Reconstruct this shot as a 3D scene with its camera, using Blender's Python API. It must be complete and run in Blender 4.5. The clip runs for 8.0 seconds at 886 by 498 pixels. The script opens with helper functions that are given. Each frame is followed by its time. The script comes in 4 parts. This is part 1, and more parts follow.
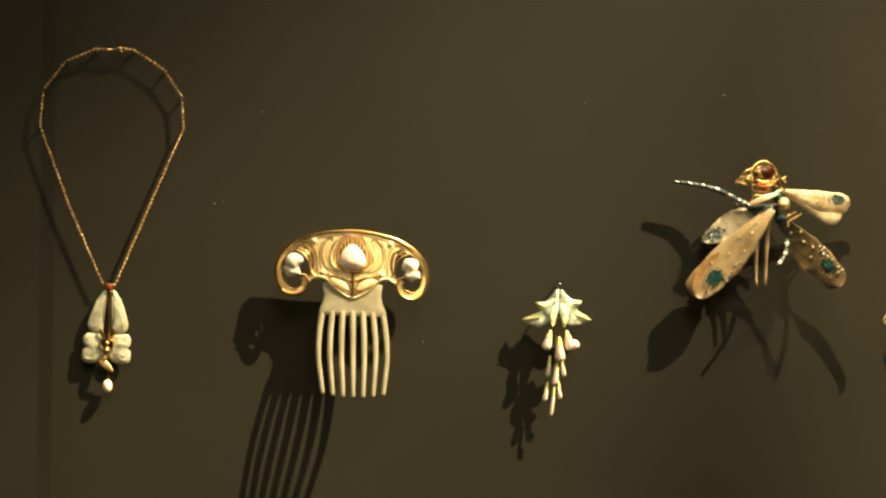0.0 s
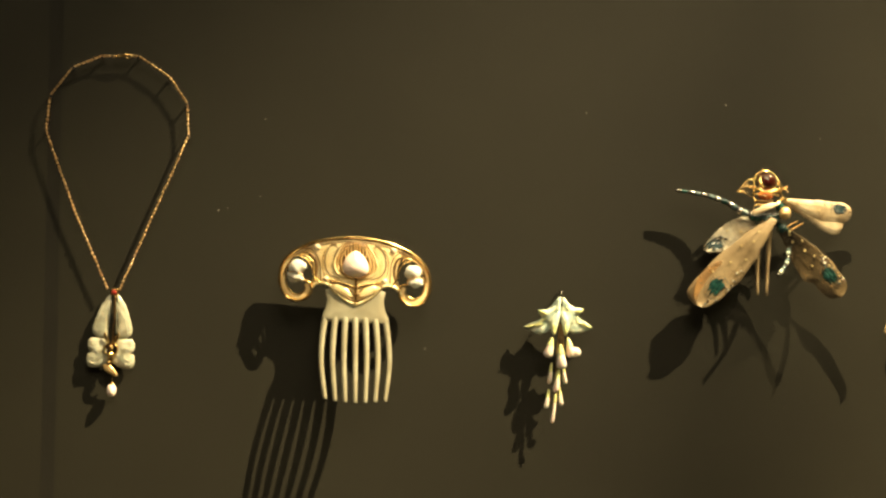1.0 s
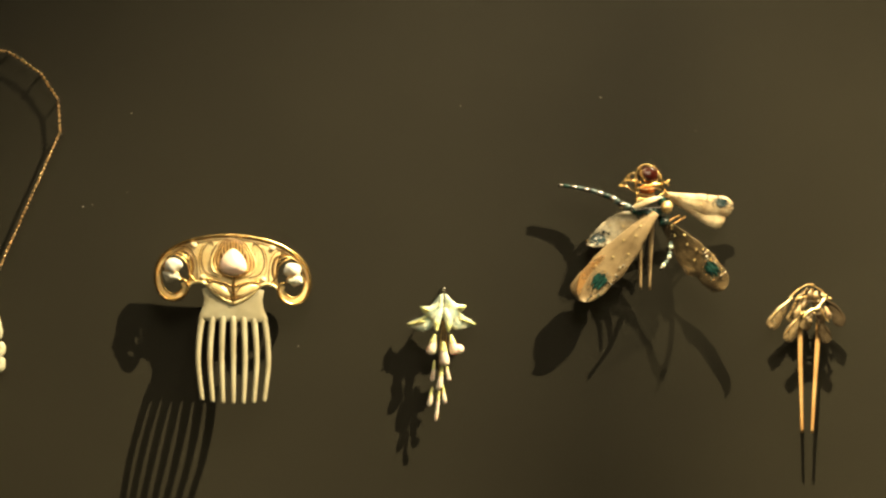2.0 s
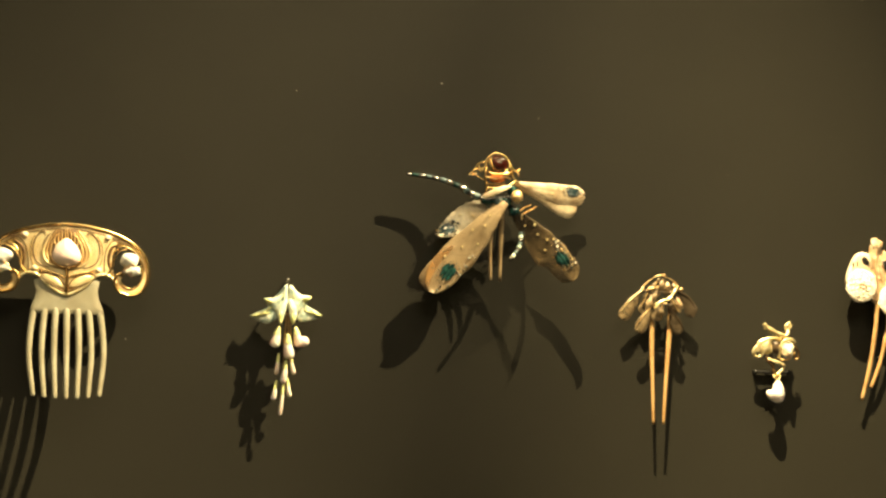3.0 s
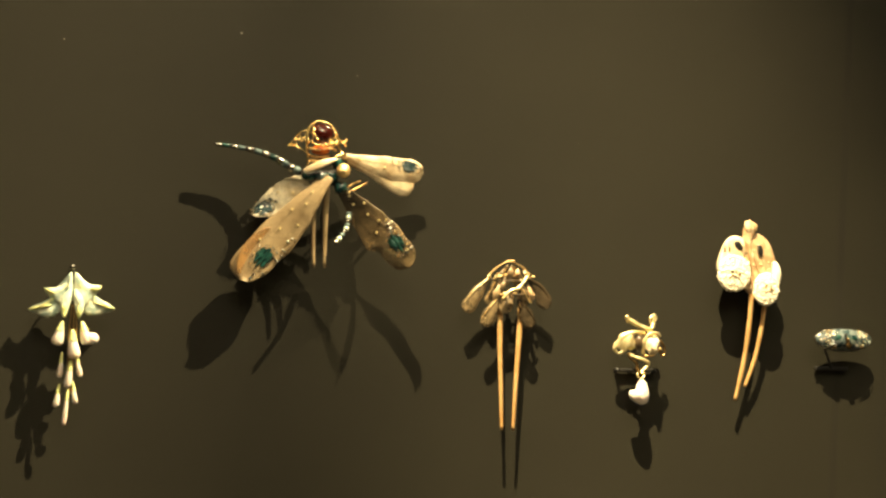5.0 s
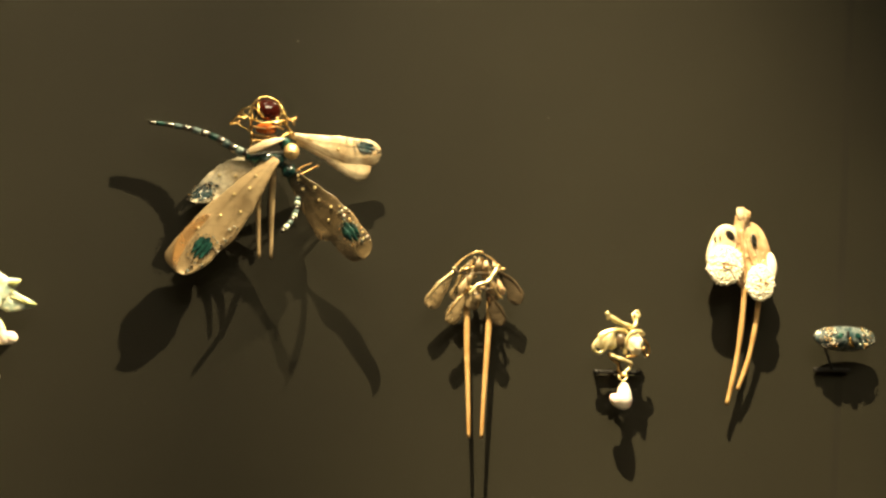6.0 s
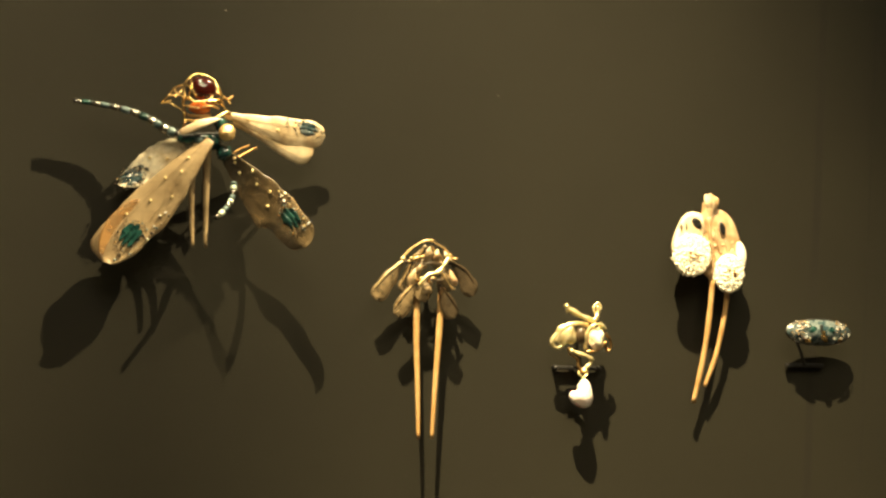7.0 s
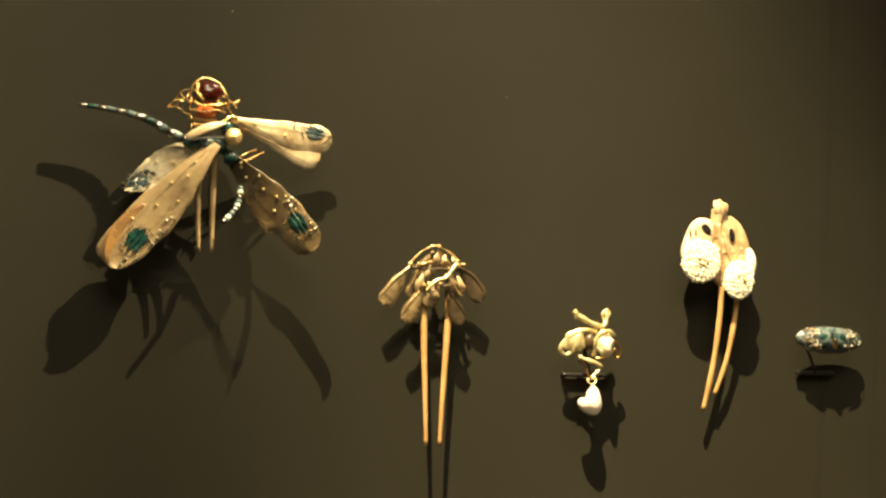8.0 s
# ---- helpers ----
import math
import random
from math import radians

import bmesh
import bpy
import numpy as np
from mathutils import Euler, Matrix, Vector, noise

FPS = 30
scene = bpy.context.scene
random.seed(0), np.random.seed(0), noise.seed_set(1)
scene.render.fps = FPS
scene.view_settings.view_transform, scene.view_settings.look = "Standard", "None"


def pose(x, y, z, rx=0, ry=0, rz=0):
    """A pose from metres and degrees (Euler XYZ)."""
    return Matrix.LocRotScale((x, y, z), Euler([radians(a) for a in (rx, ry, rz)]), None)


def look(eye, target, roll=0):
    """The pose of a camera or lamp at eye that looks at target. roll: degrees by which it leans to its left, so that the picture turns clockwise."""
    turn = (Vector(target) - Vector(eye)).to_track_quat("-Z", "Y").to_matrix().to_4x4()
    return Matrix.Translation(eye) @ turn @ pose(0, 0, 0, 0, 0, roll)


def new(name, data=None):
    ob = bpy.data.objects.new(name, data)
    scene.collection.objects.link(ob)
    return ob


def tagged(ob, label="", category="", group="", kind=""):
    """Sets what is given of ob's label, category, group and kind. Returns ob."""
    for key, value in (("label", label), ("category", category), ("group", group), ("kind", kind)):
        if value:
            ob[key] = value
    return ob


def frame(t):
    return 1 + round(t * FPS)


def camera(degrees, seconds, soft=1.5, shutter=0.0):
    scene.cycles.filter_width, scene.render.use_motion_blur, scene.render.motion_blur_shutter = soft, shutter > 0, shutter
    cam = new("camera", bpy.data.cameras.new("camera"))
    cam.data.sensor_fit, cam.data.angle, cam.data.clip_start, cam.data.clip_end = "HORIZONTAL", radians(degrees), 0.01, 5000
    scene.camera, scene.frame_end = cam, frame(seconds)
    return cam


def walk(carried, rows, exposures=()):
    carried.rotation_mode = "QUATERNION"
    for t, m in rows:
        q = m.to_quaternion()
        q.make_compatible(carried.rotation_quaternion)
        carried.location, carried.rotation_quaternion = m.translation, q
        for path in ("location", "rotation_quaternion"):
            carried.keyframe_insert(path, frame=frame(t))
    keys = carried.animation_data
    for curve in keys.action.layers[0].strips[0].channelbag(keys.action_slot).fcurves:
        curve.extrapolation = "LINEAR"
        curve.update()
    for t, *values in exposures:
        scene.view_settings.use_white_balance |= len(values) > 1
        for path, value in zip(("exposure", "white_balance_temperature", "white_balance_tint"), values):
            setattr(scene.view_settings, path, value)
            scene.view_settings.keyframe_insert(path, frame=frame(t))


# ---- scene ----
cam = camera(36.0, 8.0, soft=2.5)
# seconds, eye, then yaw, pitch and lean in degrees
PATH = [
    (0, -0.0784, -0.8707, 1.4758, -5.427, 1.097, -2.820),
    (0.5, -0.0722, -0.8742, 1.4765, -4.992, 1.127, -2.973),
    (1, -0.0753, -0.8759, 1.4777, -5.064, 1.262, -3.173),
    (1.5, -0.0700, -0.8747, 1.4775, -6.000, 1.226, -3.167),
    (1.7, -0.0589, -0.8721, 1.4719, -6.717, 1.635, -2.855),
    (2.8, -0.0104, -0.8602, 1.4728, -11.195, 1.745, -2.387),
    (3, -0.0008, -0.8562, 1.4728, -11.802, 1.605, -2.448),
    (3.5, 0.0233, -0.8394, 1.4730, -12.972, 1.706, -2.342),
    (4, 0.0307, -0.8174, 1.4719, -14.136, 1.848, -2.558),
    (4.5, 0.0449, -0.7909, 1.4712, -15.031, 1.878, -2.708),
    (5, 0.0696, -0.7592, 1.4683, -15.828, 1.748, -2.269),
    (5.2, 0.0785, -0.7479, 1.4673, -15.996, 1.756, -2.269),
    (6.5, 0.1269, -0.6693, 1.4624, -15.668, 2.020, -2.072),
    (7, 0.1388, -0.6585, 1.4626, -16.451, 1.730, -2.152),
    (7.5, 0.1405, -0.6531, 1.4608, -16.676, 1.858, -2.149),
    (8, 0.1393, -0.6537, 1.4554, -16.195, 2.582, -2.124),
]


def aimed(x, y, z, yaw, pitch, lean):
    way = Vector((-math.sin(radians(yaw)) * math.cos(radians(pitch)), math.cos(radians(yaw)) * math.cos(radians(pitch)), math.sin(radians(pitch))))
    eye = Vector((x, y, z))
    return look(eye, eye + way, -lean)


walk(cam, [(t, aimed(*row)) for t, *row in PATH])

# ---- light: a dim room with an added fill, and two ceiling spots ----
world = bpy.data.worlds.new("room_air")
world.use_nodes = True
world.node_tree.nodes["Background"].inputs[0].default_value = (0.9, 0.8, 0.6, 1)
world.node_tree.nodes["Background"].inputs[1].default_value = 0.02
scene.world = world


def spot(name, eye, target, watts, cone, blend, colour, size):
    data = bpy.data.lights.new(name, "SPOT")
    data.energy, data.spot_size, data.spot_blend = watts, radians(cone), blend
    data.color, data.shadow_soft_size = colour, size
    ob = new(name, data)
    ob.matrix_world = look(eye, target)
    return ob


WARM = (1.0, 0.80, 0.47)
spot("spot_right_of_case", (1.50, -0.88, 3.95), (-0.38, 0.0, 0.83), 2560, 13.7, 1.0, WARM, 0.010)
spot("spot_left_of_case", (-0.10, -0.71, 3.45), (0.518, 0.0, 1.08), 1690, 14.6, 1.0, WARM, 0.008)
# unseen area lamp, added to lift the shadows and undersides
fill = bpy.data.lights.new("room_light", "AREA")
fill.energy, fill.size, fill.color = 170, 2.5, (1.0, 0.85, 0.58)
new("room_light", fill).matrix_world = look((0.3, -2.4, 4.45), (0.3, -1.6, 0.0))


# ---- materials ----
def material(name, base, rough=0.5, metal=0.0, second=None, scale=120.0, bump=0.0, fine=900.0, spread=(0.35, 0.65),
             transmission=0.0, subsurface=0.0, coat=0.0, alpha=1.0, wear=0.12, ior=1.5, cells=0.0, cell_tone=0.45, cell_width=0.07):
    """A surface with a coarse change between two colours, a fine grain, a little unevenness of gloss, and relief.
    cells: a net of veins, so many to the metre, cell_tone times as light as the ground."""
    mat = bpy.data.materials.new(name)
    mat.use_nodes = True
    nt = mat.node_tree
    shader = nt.nodes["Principled BSDF"]
    space = nt.nodes.new("ShaderNodeTexCoord")
    coarse = nt.nodes.new("ShaderNodeTexNoise")
    coarse.inputs["Scale"].default_value, coarse.inputs["Detail"].default_value = scale, 5
    grain = nt.nodes.new("ShaderNodeTexNoise")
    grain.inputs["Scale"].default_value, grain.inputs["Detail"].default_value = fine, 3
    nt.links.new(space.outputs["Object"], coarse.inputs["Vector"])
    nt.links.new(space.outputs["Object"], grain.inputs["Vector"])
    ramp = nt.nodes.new("ShaderNodeValToRGB")
    ramp.color_ramp.elements[0].position, ramp.color_ramp.elements[1].position = spread
    ramp.color_ramp.elements[0].color = (*base, 1)
    ramp.color_ramp.elements[1].color = (*(second or [c * 0.8 for c in base]), 1)
    nt.links.new(coarse.outputs["Fac"], ramp.inputs["Fac"])
    mix = nt.nodes.new("ShaderNodeMix")
    mix.data_type, mix.blend_type = "RGBA", "MULTIPLY"
    mix.inputs["Factor"].default_value = wear
    nt.links.new(ramp.outputs["Color"], mix.inputs["A"])
    nt.links.new(grain.outputs["Fac"], mix.inputs["B"])
    tint = mix.outputs["Result"]
    if cells:
        net = nt.nodes.new("ShaderNodeTexVoronoi")
        net.feature = "DISTANCE_TO_EDGE"
        net.inputs["Scale"].default_value = cells
        warp = nt.nodes.new("ShaderNodeMixRGB")
        warp.blend_type, warp.inputs["Fac"].default_value = "ADD", 0.006
        nt.links.new(space.outputs["Object"], warp.inputs["Color1"])
        nt.links.new(coarse.outputs["Color"], warp.inputs["Color2"])
        nt.links.new(warp.outputs["Color"], net.inputs["Vector"])
        line = nt.nodes.new("ShaderNodeMapRange")
        line.inputs["From Max"].default_value = cell_width
        line.inputs["To Min"].default_value = cell_tone
        nt.links.new(net.outputs["Distance"], line.inputs["Value"])
        veined = nt.nodes.new("ShaderNodeVectorMath")
        veined.operation = "SCALE"
        nt.links.new(tint, veined.inputs[0])
        nt.links.new(line.outputs["Result"], veined.inputs["Scale"])
        tint = veined.outputs["Vector"]
    nt.links.new(tint, shader.inputs["Base Color"])
    gloss = nt.nodes.new("ShaderNodeMapRange")
    gloss.inputs["To Min"].default_value, gloss.inputs["To Max"].default_value = max(0.02, rough - 0.08), min(1.0, rough + 0.08)
    nt.links.new(grain.outputs["Fac"], gloss.inputs["Value"])
    nt.links.new(gloss.outputs["Result"], shader.inputs["Roughness"])
    if bump:
        relief = nt.nodes.new("ShaderNodeBump")
        relief.inputs["Strength"].default_value, relief.inputs["Distance"].default_value = 1.0, bump
        nt.links.new(grain.outputs["Fac"], relief.inputs["Height"])
        nt.links.new(relief.outputs["Normal"], shader.inputs["Normal"])
    shader.inputs["Metallic"].default_value = metal
    shader.inputs["Transmission Weight"].default_value = transmission
    shader.inputs["Subsurface Weight"].default_value = subsurface
    shader.inputs["Subsurface Radius"].default_value = (0.003, 0.002, 0.0012)
    shader.inputs["Coat Weight"].default_value = coat
    shader.inputs["IOR"].default_value = ior
    shader.inputs["Alpha"].default_value = alpha
    return mat


PAINT = material("olive_brown_wall_paint", (0.0169, 0.0147, 0.0077), 0.75, ior=1.3, second=(0.0144, 0.0124, 0.0063), scale=9, bump=0.00008, fine=700, wear=0.25)
ROOM = material("dark_room_plaster", (0.05, 0.045, 0.035), 0.8, scale=3, fine=60)
FLOOR = material("dark_room_floor", (0.09, 0.07, 0.05), 0.4, scale=4, fine=40)
GOLD = material("polished_gold", (0.96, 0.67, 0.29), 0.24, 1.0, second=(0.82, 0.52, 0.18), scale=260, bump=0.00006, fine=1500)
CHAINGOLD = material("worn_red_gold", (0.95, 0.66, 0.34), 0.3, 1.0, second=(0.72, 0.44, 0.19), scale=500, bump=0.0001, fine=1500)
BROWN = material("dark_brown_horn", (0.07, 0.045, 0.022), 0.3, second=(0.03, 0.02, 0.01), scale=200, fine=700, coat=0.3)
WINGPALE = material("pale_mottled_horn_wing", (0.95, 0.84, 0.60), 0.28, second=(0.58, 0.45, 0.27), scale=95, bump=0.0003, fine=300, coat=0.3, alpha=0.95, spread=(0.44, 0.64), cells=170, cell_tone=0.75)
CRESTGOLD = material("pale_matt_gold", (1.0, 0.82, 0.45), 0.5, 0.7, second=(0.90, 0.66, 0.30), scale=150, bump=0.0001, fine=1200)
SATIN = material("satin_gold", (0.96, 0.7, 0.34), 0.46, 0.9, second=(0.84, 0.55, 0.22), scale=200, bump=0.00005, fine=1800)
DARKGOLD = material("worn_gold", (0.62, 0.38, 0.14), 0.36, 1.0, second=(0.34, 0.19, 0.07), scale=300, bump=0.0001, fine=900)
HORN = material("pale_horn", (0.31, 0.285, 0.195), 0.36, second=(0.235, 0.205, 0.13), scale=70, bump=0.00003, fine=1400, subsurface=0.15, coat=0.2)
AMBER = material("amber_horn", (0.5, 0.31, 0.125), 0.34, second=(0.4, 0.225, 0.08), scale=140, bump=0.00003, fine=1200, subsurface=0.2, coat=0.2)
CREAM = material("cream_horn", (0.76, 0.63, 0.43), 0.42, second=(0.58, 0.42, 0.24), scale=150, bump=0.00015, fine=900, subsurface=0.3)
OPAL = material("frosted_opal_glass", (0.56, 0.54, 0.40), 0.42, second=(0.36, 0.34, 0.24), scale=190, bump=0.0002, fine=600, subsurface=0.3, coat=0.1)
PEARL = material("rosy_pearl", (0.90, 0.74, 0.64), 0.26, second=(0.84, 0.66, 0.56), scale=120, bump=0.00002, fine=900, subsurface=0.3, coat=0.4)
WHITEPEARL = material("white_baroque_pearl", (0.86, 0.83, 0.74), 0.24, second=(0.62, 0.60, 0.52), scale=220, bump=0.0002, fine=420, subsurface=0.2, coat=0.4)
LEAFENAMEL = material("pale_green_enamel", (0.84, 0.84, 0.62), 0.3, second=(0.40, 0.52, 0.42), scale=300, bump=0.00025, fine=520, coat=0.3, spread=(0.42, 0.60))
LEAFTIP = material("yellow_green_enamel", (0.86, 0.80, 0.34), 0.34, second=(0.50, 0.54, 0.20), scale=320, bump=0.0001, fine=800, coat=0.3)
BLOSSOM = material("cream_pink_glass", (0.95, 0.84, 0.70), 0.3, second=(0.90, 0.68, 0.56), scale=150, fine=900, subsurface=0.3, coat=0.4)
WING = material("veined_brown_horn_wing", (0.44, 0.32, 0.17), 0.36, second=(0.26, 0.175, 0.085), scale=60, bump=0.0002, fine=240, coat=0.15, alpha=0.92, spread=(0.36, 0.66), cells=95, cell_tone=0.8, cell_width=0.05)
WINGLIGHT = material("veined_cream_horn_wing", (0.88, 0.72, 0.46), 0.34, second=(0.48, 0.34, 0.18), scale=85, bump=0.0003, fine=260, coat=0.2, alpha=0.9, spread=(0.38, 0.62), cells=110, cell_tone=0.75, cell_width=0.05)
WINGDARK = material("smoky_horn_wing", (0.20, 0.135, 0.064), 0.32, second=(0.08, 0.055, 0.025), scale=70, bump=0.00025, fine=260, coat=0.2, alpha=0.66, spread=(0.36, 0.64), cells=95, cell_tone=1.6, cell_width=0.05)
SEEDWING = material("translucent_seed_wing", (0.34, 0.24, 0.12), 0.42, second=(0.12, 0.082, 0.036), scale=190, bump=0.0004, fine=420, coat=0.1, alpha=0.68)
SMOKYSEED = material("smoky_seed_wing", (0.115, 0.080, 0.042), 0.42, second=(0.05, 0.034, 0.017), scale=190, bump=0.0003, fine=420, coat=0.1, alpha=0.66)
TEAL = material("teal_enamel", (0.012, 0.052, 0.040), 0.24, second=(0.003, 0.016, 0.016), scale=300, bump=0.0001, fine=900, coat=0.4, cells=330, cell_tone=1.7, cell_width=0.14)
PALETEAL = material("pale_blue_green_enamel", (0.16, 0.21, 0.195), 0.22, second=(0.035, 0.065, 0.07), scale=380, bump=0.0001, fine=900, coat=0.5)
SILVER = material("bright_silver", (0.86, 0.82, 0.74), 0.2, 1.0, second=(0.6, 0.55, 0.45), scale=400, bump=0.0001, fine=1200)
PALEGOLD = material("pale_bright_gold", (1.0, 0.87, 0.50), 0.38, 0.78, second=(0.86, 0.66, 0.28), scale=300, bump=0.0002, fine=1000)
TIPHORN = material("orange_stained_horn", (0.50, 0.27, 0.09), 0.36, second=(0.36, 0.2, 0.08), scale=160, fine=700, alpha=0.55)
JOINT = material("dark_joint_strip", (0.0105, 0.0088, 0.005), 0.8, ior=1.3, second=(0.0085, 0.007, 0.004), scale=30, fine=500)
FAINTJOINT = material("faint_joint_strip", (0.0135, 0.0114, 0.0064), 0.8, ior=1.3, second=(0.0115, 0.0095, 0.0053), scale=30, fine=500)
DOME = material("grey_teal_enamel", (0.115, 0.135, 0.13), 0.25, second=(0.022, 0.046, 0.05), scale=300, bump=0.00015, fine=800, coat=0.4, spread=(0.42, 0.58))
SHELLWARM = material("warm_translucent_horn", (0.58, 0.41, 0.235), 0.4, second=(0.38, 0.24, 0.115), scale=190, bump=0.0002, fine=800, subsurface=0.25, spread=(0.4, 0.6))
DUST = material("pale_dust", (0.3, 0.28, 0.24), 0.9)
GARNET = material("deep_red_garnet", (0.03, 0.0035, 0.0015), 0.06, second=(0.014, 0.0015, 0.0008), scale=150, fine=600, coat=0.6, wear=0.05)
ORANGE = material("orange_garnet_light", (0.55, 0.13, 0.02), 0.12, second=(0.30, 0.05, 0.01), scale=250, fine=600, coat=0.5)
# dark colour carries the shade of the crest's recesses; its lines stand proud
RECESSGOLD = material("recess_shade_gold", (0.20, 0.11, 0.036), 0.5, 0.5, second=(0.09, 0.048, 0.016), scale=300, fine=900)
RUBY = material("small_ruby", (0.30, 0.03, 0.02), 0.15, fine=600, coat=0.5)
BLACK = material("blackened_steel", (0.014, 0.012, 0.010), 0.5, 0.3, scale=300, fine=900)
PINKPEARL = material("creamy_pink_pearl", (0.92, 0.82, 0.72), 0.28, second=(0.86, 0.72, 0.62), scale=120, bump=0.00003, fine=900, subsurface=0.3, coat=0.3)
TANHORN = material("beige_horn", (0.44, 0.32, 0.17), 0.36, second=(0.22, 0.15, 0.075), scale=90, bump=0.00004, fine=1200, subsurface=0.15, coat=0.2)
IVORY = material("carved_ivory", (0.88, 0.78, 0.56), 0.34, second=(0.78, 0.62, 0.38), scale=200, fine=900, subsurface=0.25, coat=0.2)
WHITE = material("white_enamel_petal", (0.96, 0.88, 0.70), 0.3, second=(0.92, 0.80, 0.58), scale=300, bump=0.0001, fine=700, coat=0.4)

GLASS = bpy.data.materials.new("case_glass")
GLASS.use_nodes = True
_t = GLASS.node_tree
_t.nodes.remove(_t.nodes["Principled BSDF"])
_clear, _shine, _mix, _fr = (_t.nodes.new("ShaderNodeBsdf" + n) if n in ("Transparent", "Glossy") else _t.nodes.new("Shader" + n) for n in ("Transparent", "Glossy", "NodeMixShader", "NodeFresnel"))
_clear.inputs["Color"].default_value = (0.98, 0.985, 0.97, 1)
_shine.inputs["Roughness"].default_value = 0.01
_fr.inputs["IOR"].default_value = 1.3
_t.links.new(_fr.outputs[0], _mix.inputs[0])
_t.links.new(_clear.outputs[0], _mix.inputs[1])
_t.links.new(_shine.outputs[0], _mix.inputs[2])
_t.links.new(_mix.outputs[0], _t.nodes["Material Output"].inputs["Surface"])


# ---- mesh helpers: all measures in millimetres, x right, y away from the viewer (the wall is 0), z up ----
MM = 0.001
BASE = 1.45


def part(name, bm, mat, parent=None, label="", smooth=True):
    """Links a bmesh given in millimetres as one mesh object."""
    mesh = bpy.data.meshes.new(name)
    bmesh.ops.scale(bm, vec=(MM, MM, MM), verts=bm.verts)
    bmesh.ops.recalc_face_normals(bm, faces=bm.faces)
    bm.to_mesh(mesh)
    bm.free()
    if smooth:
        mesh.shade_smooth()
    mesh.materials.append(mat)
    ob = new(name, mesh)
    ob.parent = parent
    if label:
        ob["label"] = label
    return ob


def thing(name, x, z, label, category, group="", turn=0.0):
    """An empty on the wall at x, z millimetres, the root of a thing."""
    ob = new(name)
    ob.empty_display_size = 0.01
    ob.matrix_world = pose(x * MM, 0, BASE + z * MM, 0, turn, 0)
    return tagged(ob, label, category, group)


def spline(points, per=6, closed=False):
    """A smooth line through the points."""
    pts = [Vector(p) for p in points]
    n, out = len(pts), []
    for i in range(n if closed else n - 1):
        if closed:
            a, b, c, d = (pts[(i + k) % n] for k in (-1, 0, 1, 2))
        else:
            a, b, c, d = pts[max(i - 1, 0)], pts[i], pts[i + 1], pts[min(i + 2, n - 1)]
        for k in range(per):
            t = k / per
            out.append(0.5 * ((2 * b) + (c - a) * t + (2 * a - 5 * b + 4 * c - d) * t * t + (3 * b - a - 3 * c + d) * t ** 3))
    if not closed:
        out.append(pts[-1])
    return out


def tube(bm, points, radius, sides=8, closed=False, per=6, flat=1.0, end=None):
    """A round rod along a smooth line. end: its radius at the far end; flat: its depth over its width."""
    line = spline(points, per, closed) if per > 1 else [Vector(p) for p in points]
    n, rings = len(line), []
    for i, p in enumerate(line):
        if closed:
            way = line[(i + 1) % n] - line[i - 1]
        else:
            way = line[min(i + 1, n - 1)] - line[max(i - 1, 0)]
        way.normalize()
        side = way.cross(Vector((0, 1, 0)))
        if side.length < 0.05:
            side = way.cross(Vector((1, 0, 0)))
        side.normalize()
        up = side.cross(way)
        f = i / max(n - 1, 1)
        r = radius(f) if callable(radius) else radius + ((end if end is not None else radius) - radius) * f
        rings.append([bm.verts.new(p + r * (math.cos(a) * side + flat * math.sin(a) * up)) for a in (2 * math.pi * k / sides for k in range(sides))])
    for i in range(n if closed else n - 1):
        a, b = rings[i], rings[(i + 1) % n]
        for k in range(sides):
            bm.faces.new((a[k], a[(k + 1) % sides], b[(k + 1) % sides], b[k]))
    if not closed:
        bm.faces.new(rings[0]), bm.faces.new(rings[-1][::-1])
    return bm


def blob(bm, centre, size, lump=0.0, seed=0, fine=2, freq=0.5):
    """A rounded body with uneven lumps."""
    made = bmesh.ops.create_icosphere(bm, subdivisions=fine, radius=1.0)["verts"]
    for v in made:
        k = 1 + lump * noise.noise(v.co / freq + Vector((seed * 3.1, seed, 7)))
        v.co = Vector(centre) + Vector([a * b * k for a, b in zip(v.co, size)])
    return bm


def slab(bm, outline, y, thick, dome=0.0, rings=4, core=None, round_edge=0.4):
    """A plate cut to an outline of (x, z), its front at y - thick, swelling by dome in the middle and rounded at the edge."""
    if core is None:
        core = (sum(p[0] for p in outline) / len(outline), sum(p[1] for p in outline) / len(outline))
    depth = y if callable(y) else lambda x, z: y
    loops = []
    levels = [(1.0, 0.0), (1.0, thick - round_edge)] + [(1 - 0.03 - 0.85 * k / rings, thick + dome * math.sin(math.pi / 2 * (k + 0.4) / (rings + 0.4))) for k in range(rings + 1)]
    for s, h in levels:
        loops.append([])
        for px, pz in outline:
            x, z = core[0] + (px - core[0]) * s, core[1] + (pz - core[1]) * s
            loops[-1].append(bm.verts.new((x, depth(x, z) - h, z)))
    n = len(outline)
    for a, b in zip(loops, loops[1:]):
        for k in range(n):
            bm.faces.new((a[k], a[(k + 1) % n], b[(k + 1) % n], b[k]))
    for loop, h in ((loops[-1], levels[-1][1]), (loops[0], 0.0)):
        mid = bm.verts.new((core[0], depth(*core) - h, core[1]))
        for k in range(n):
            bm.faces.new((loop[k], loop[(k + 1) % n], mid))
    return bm


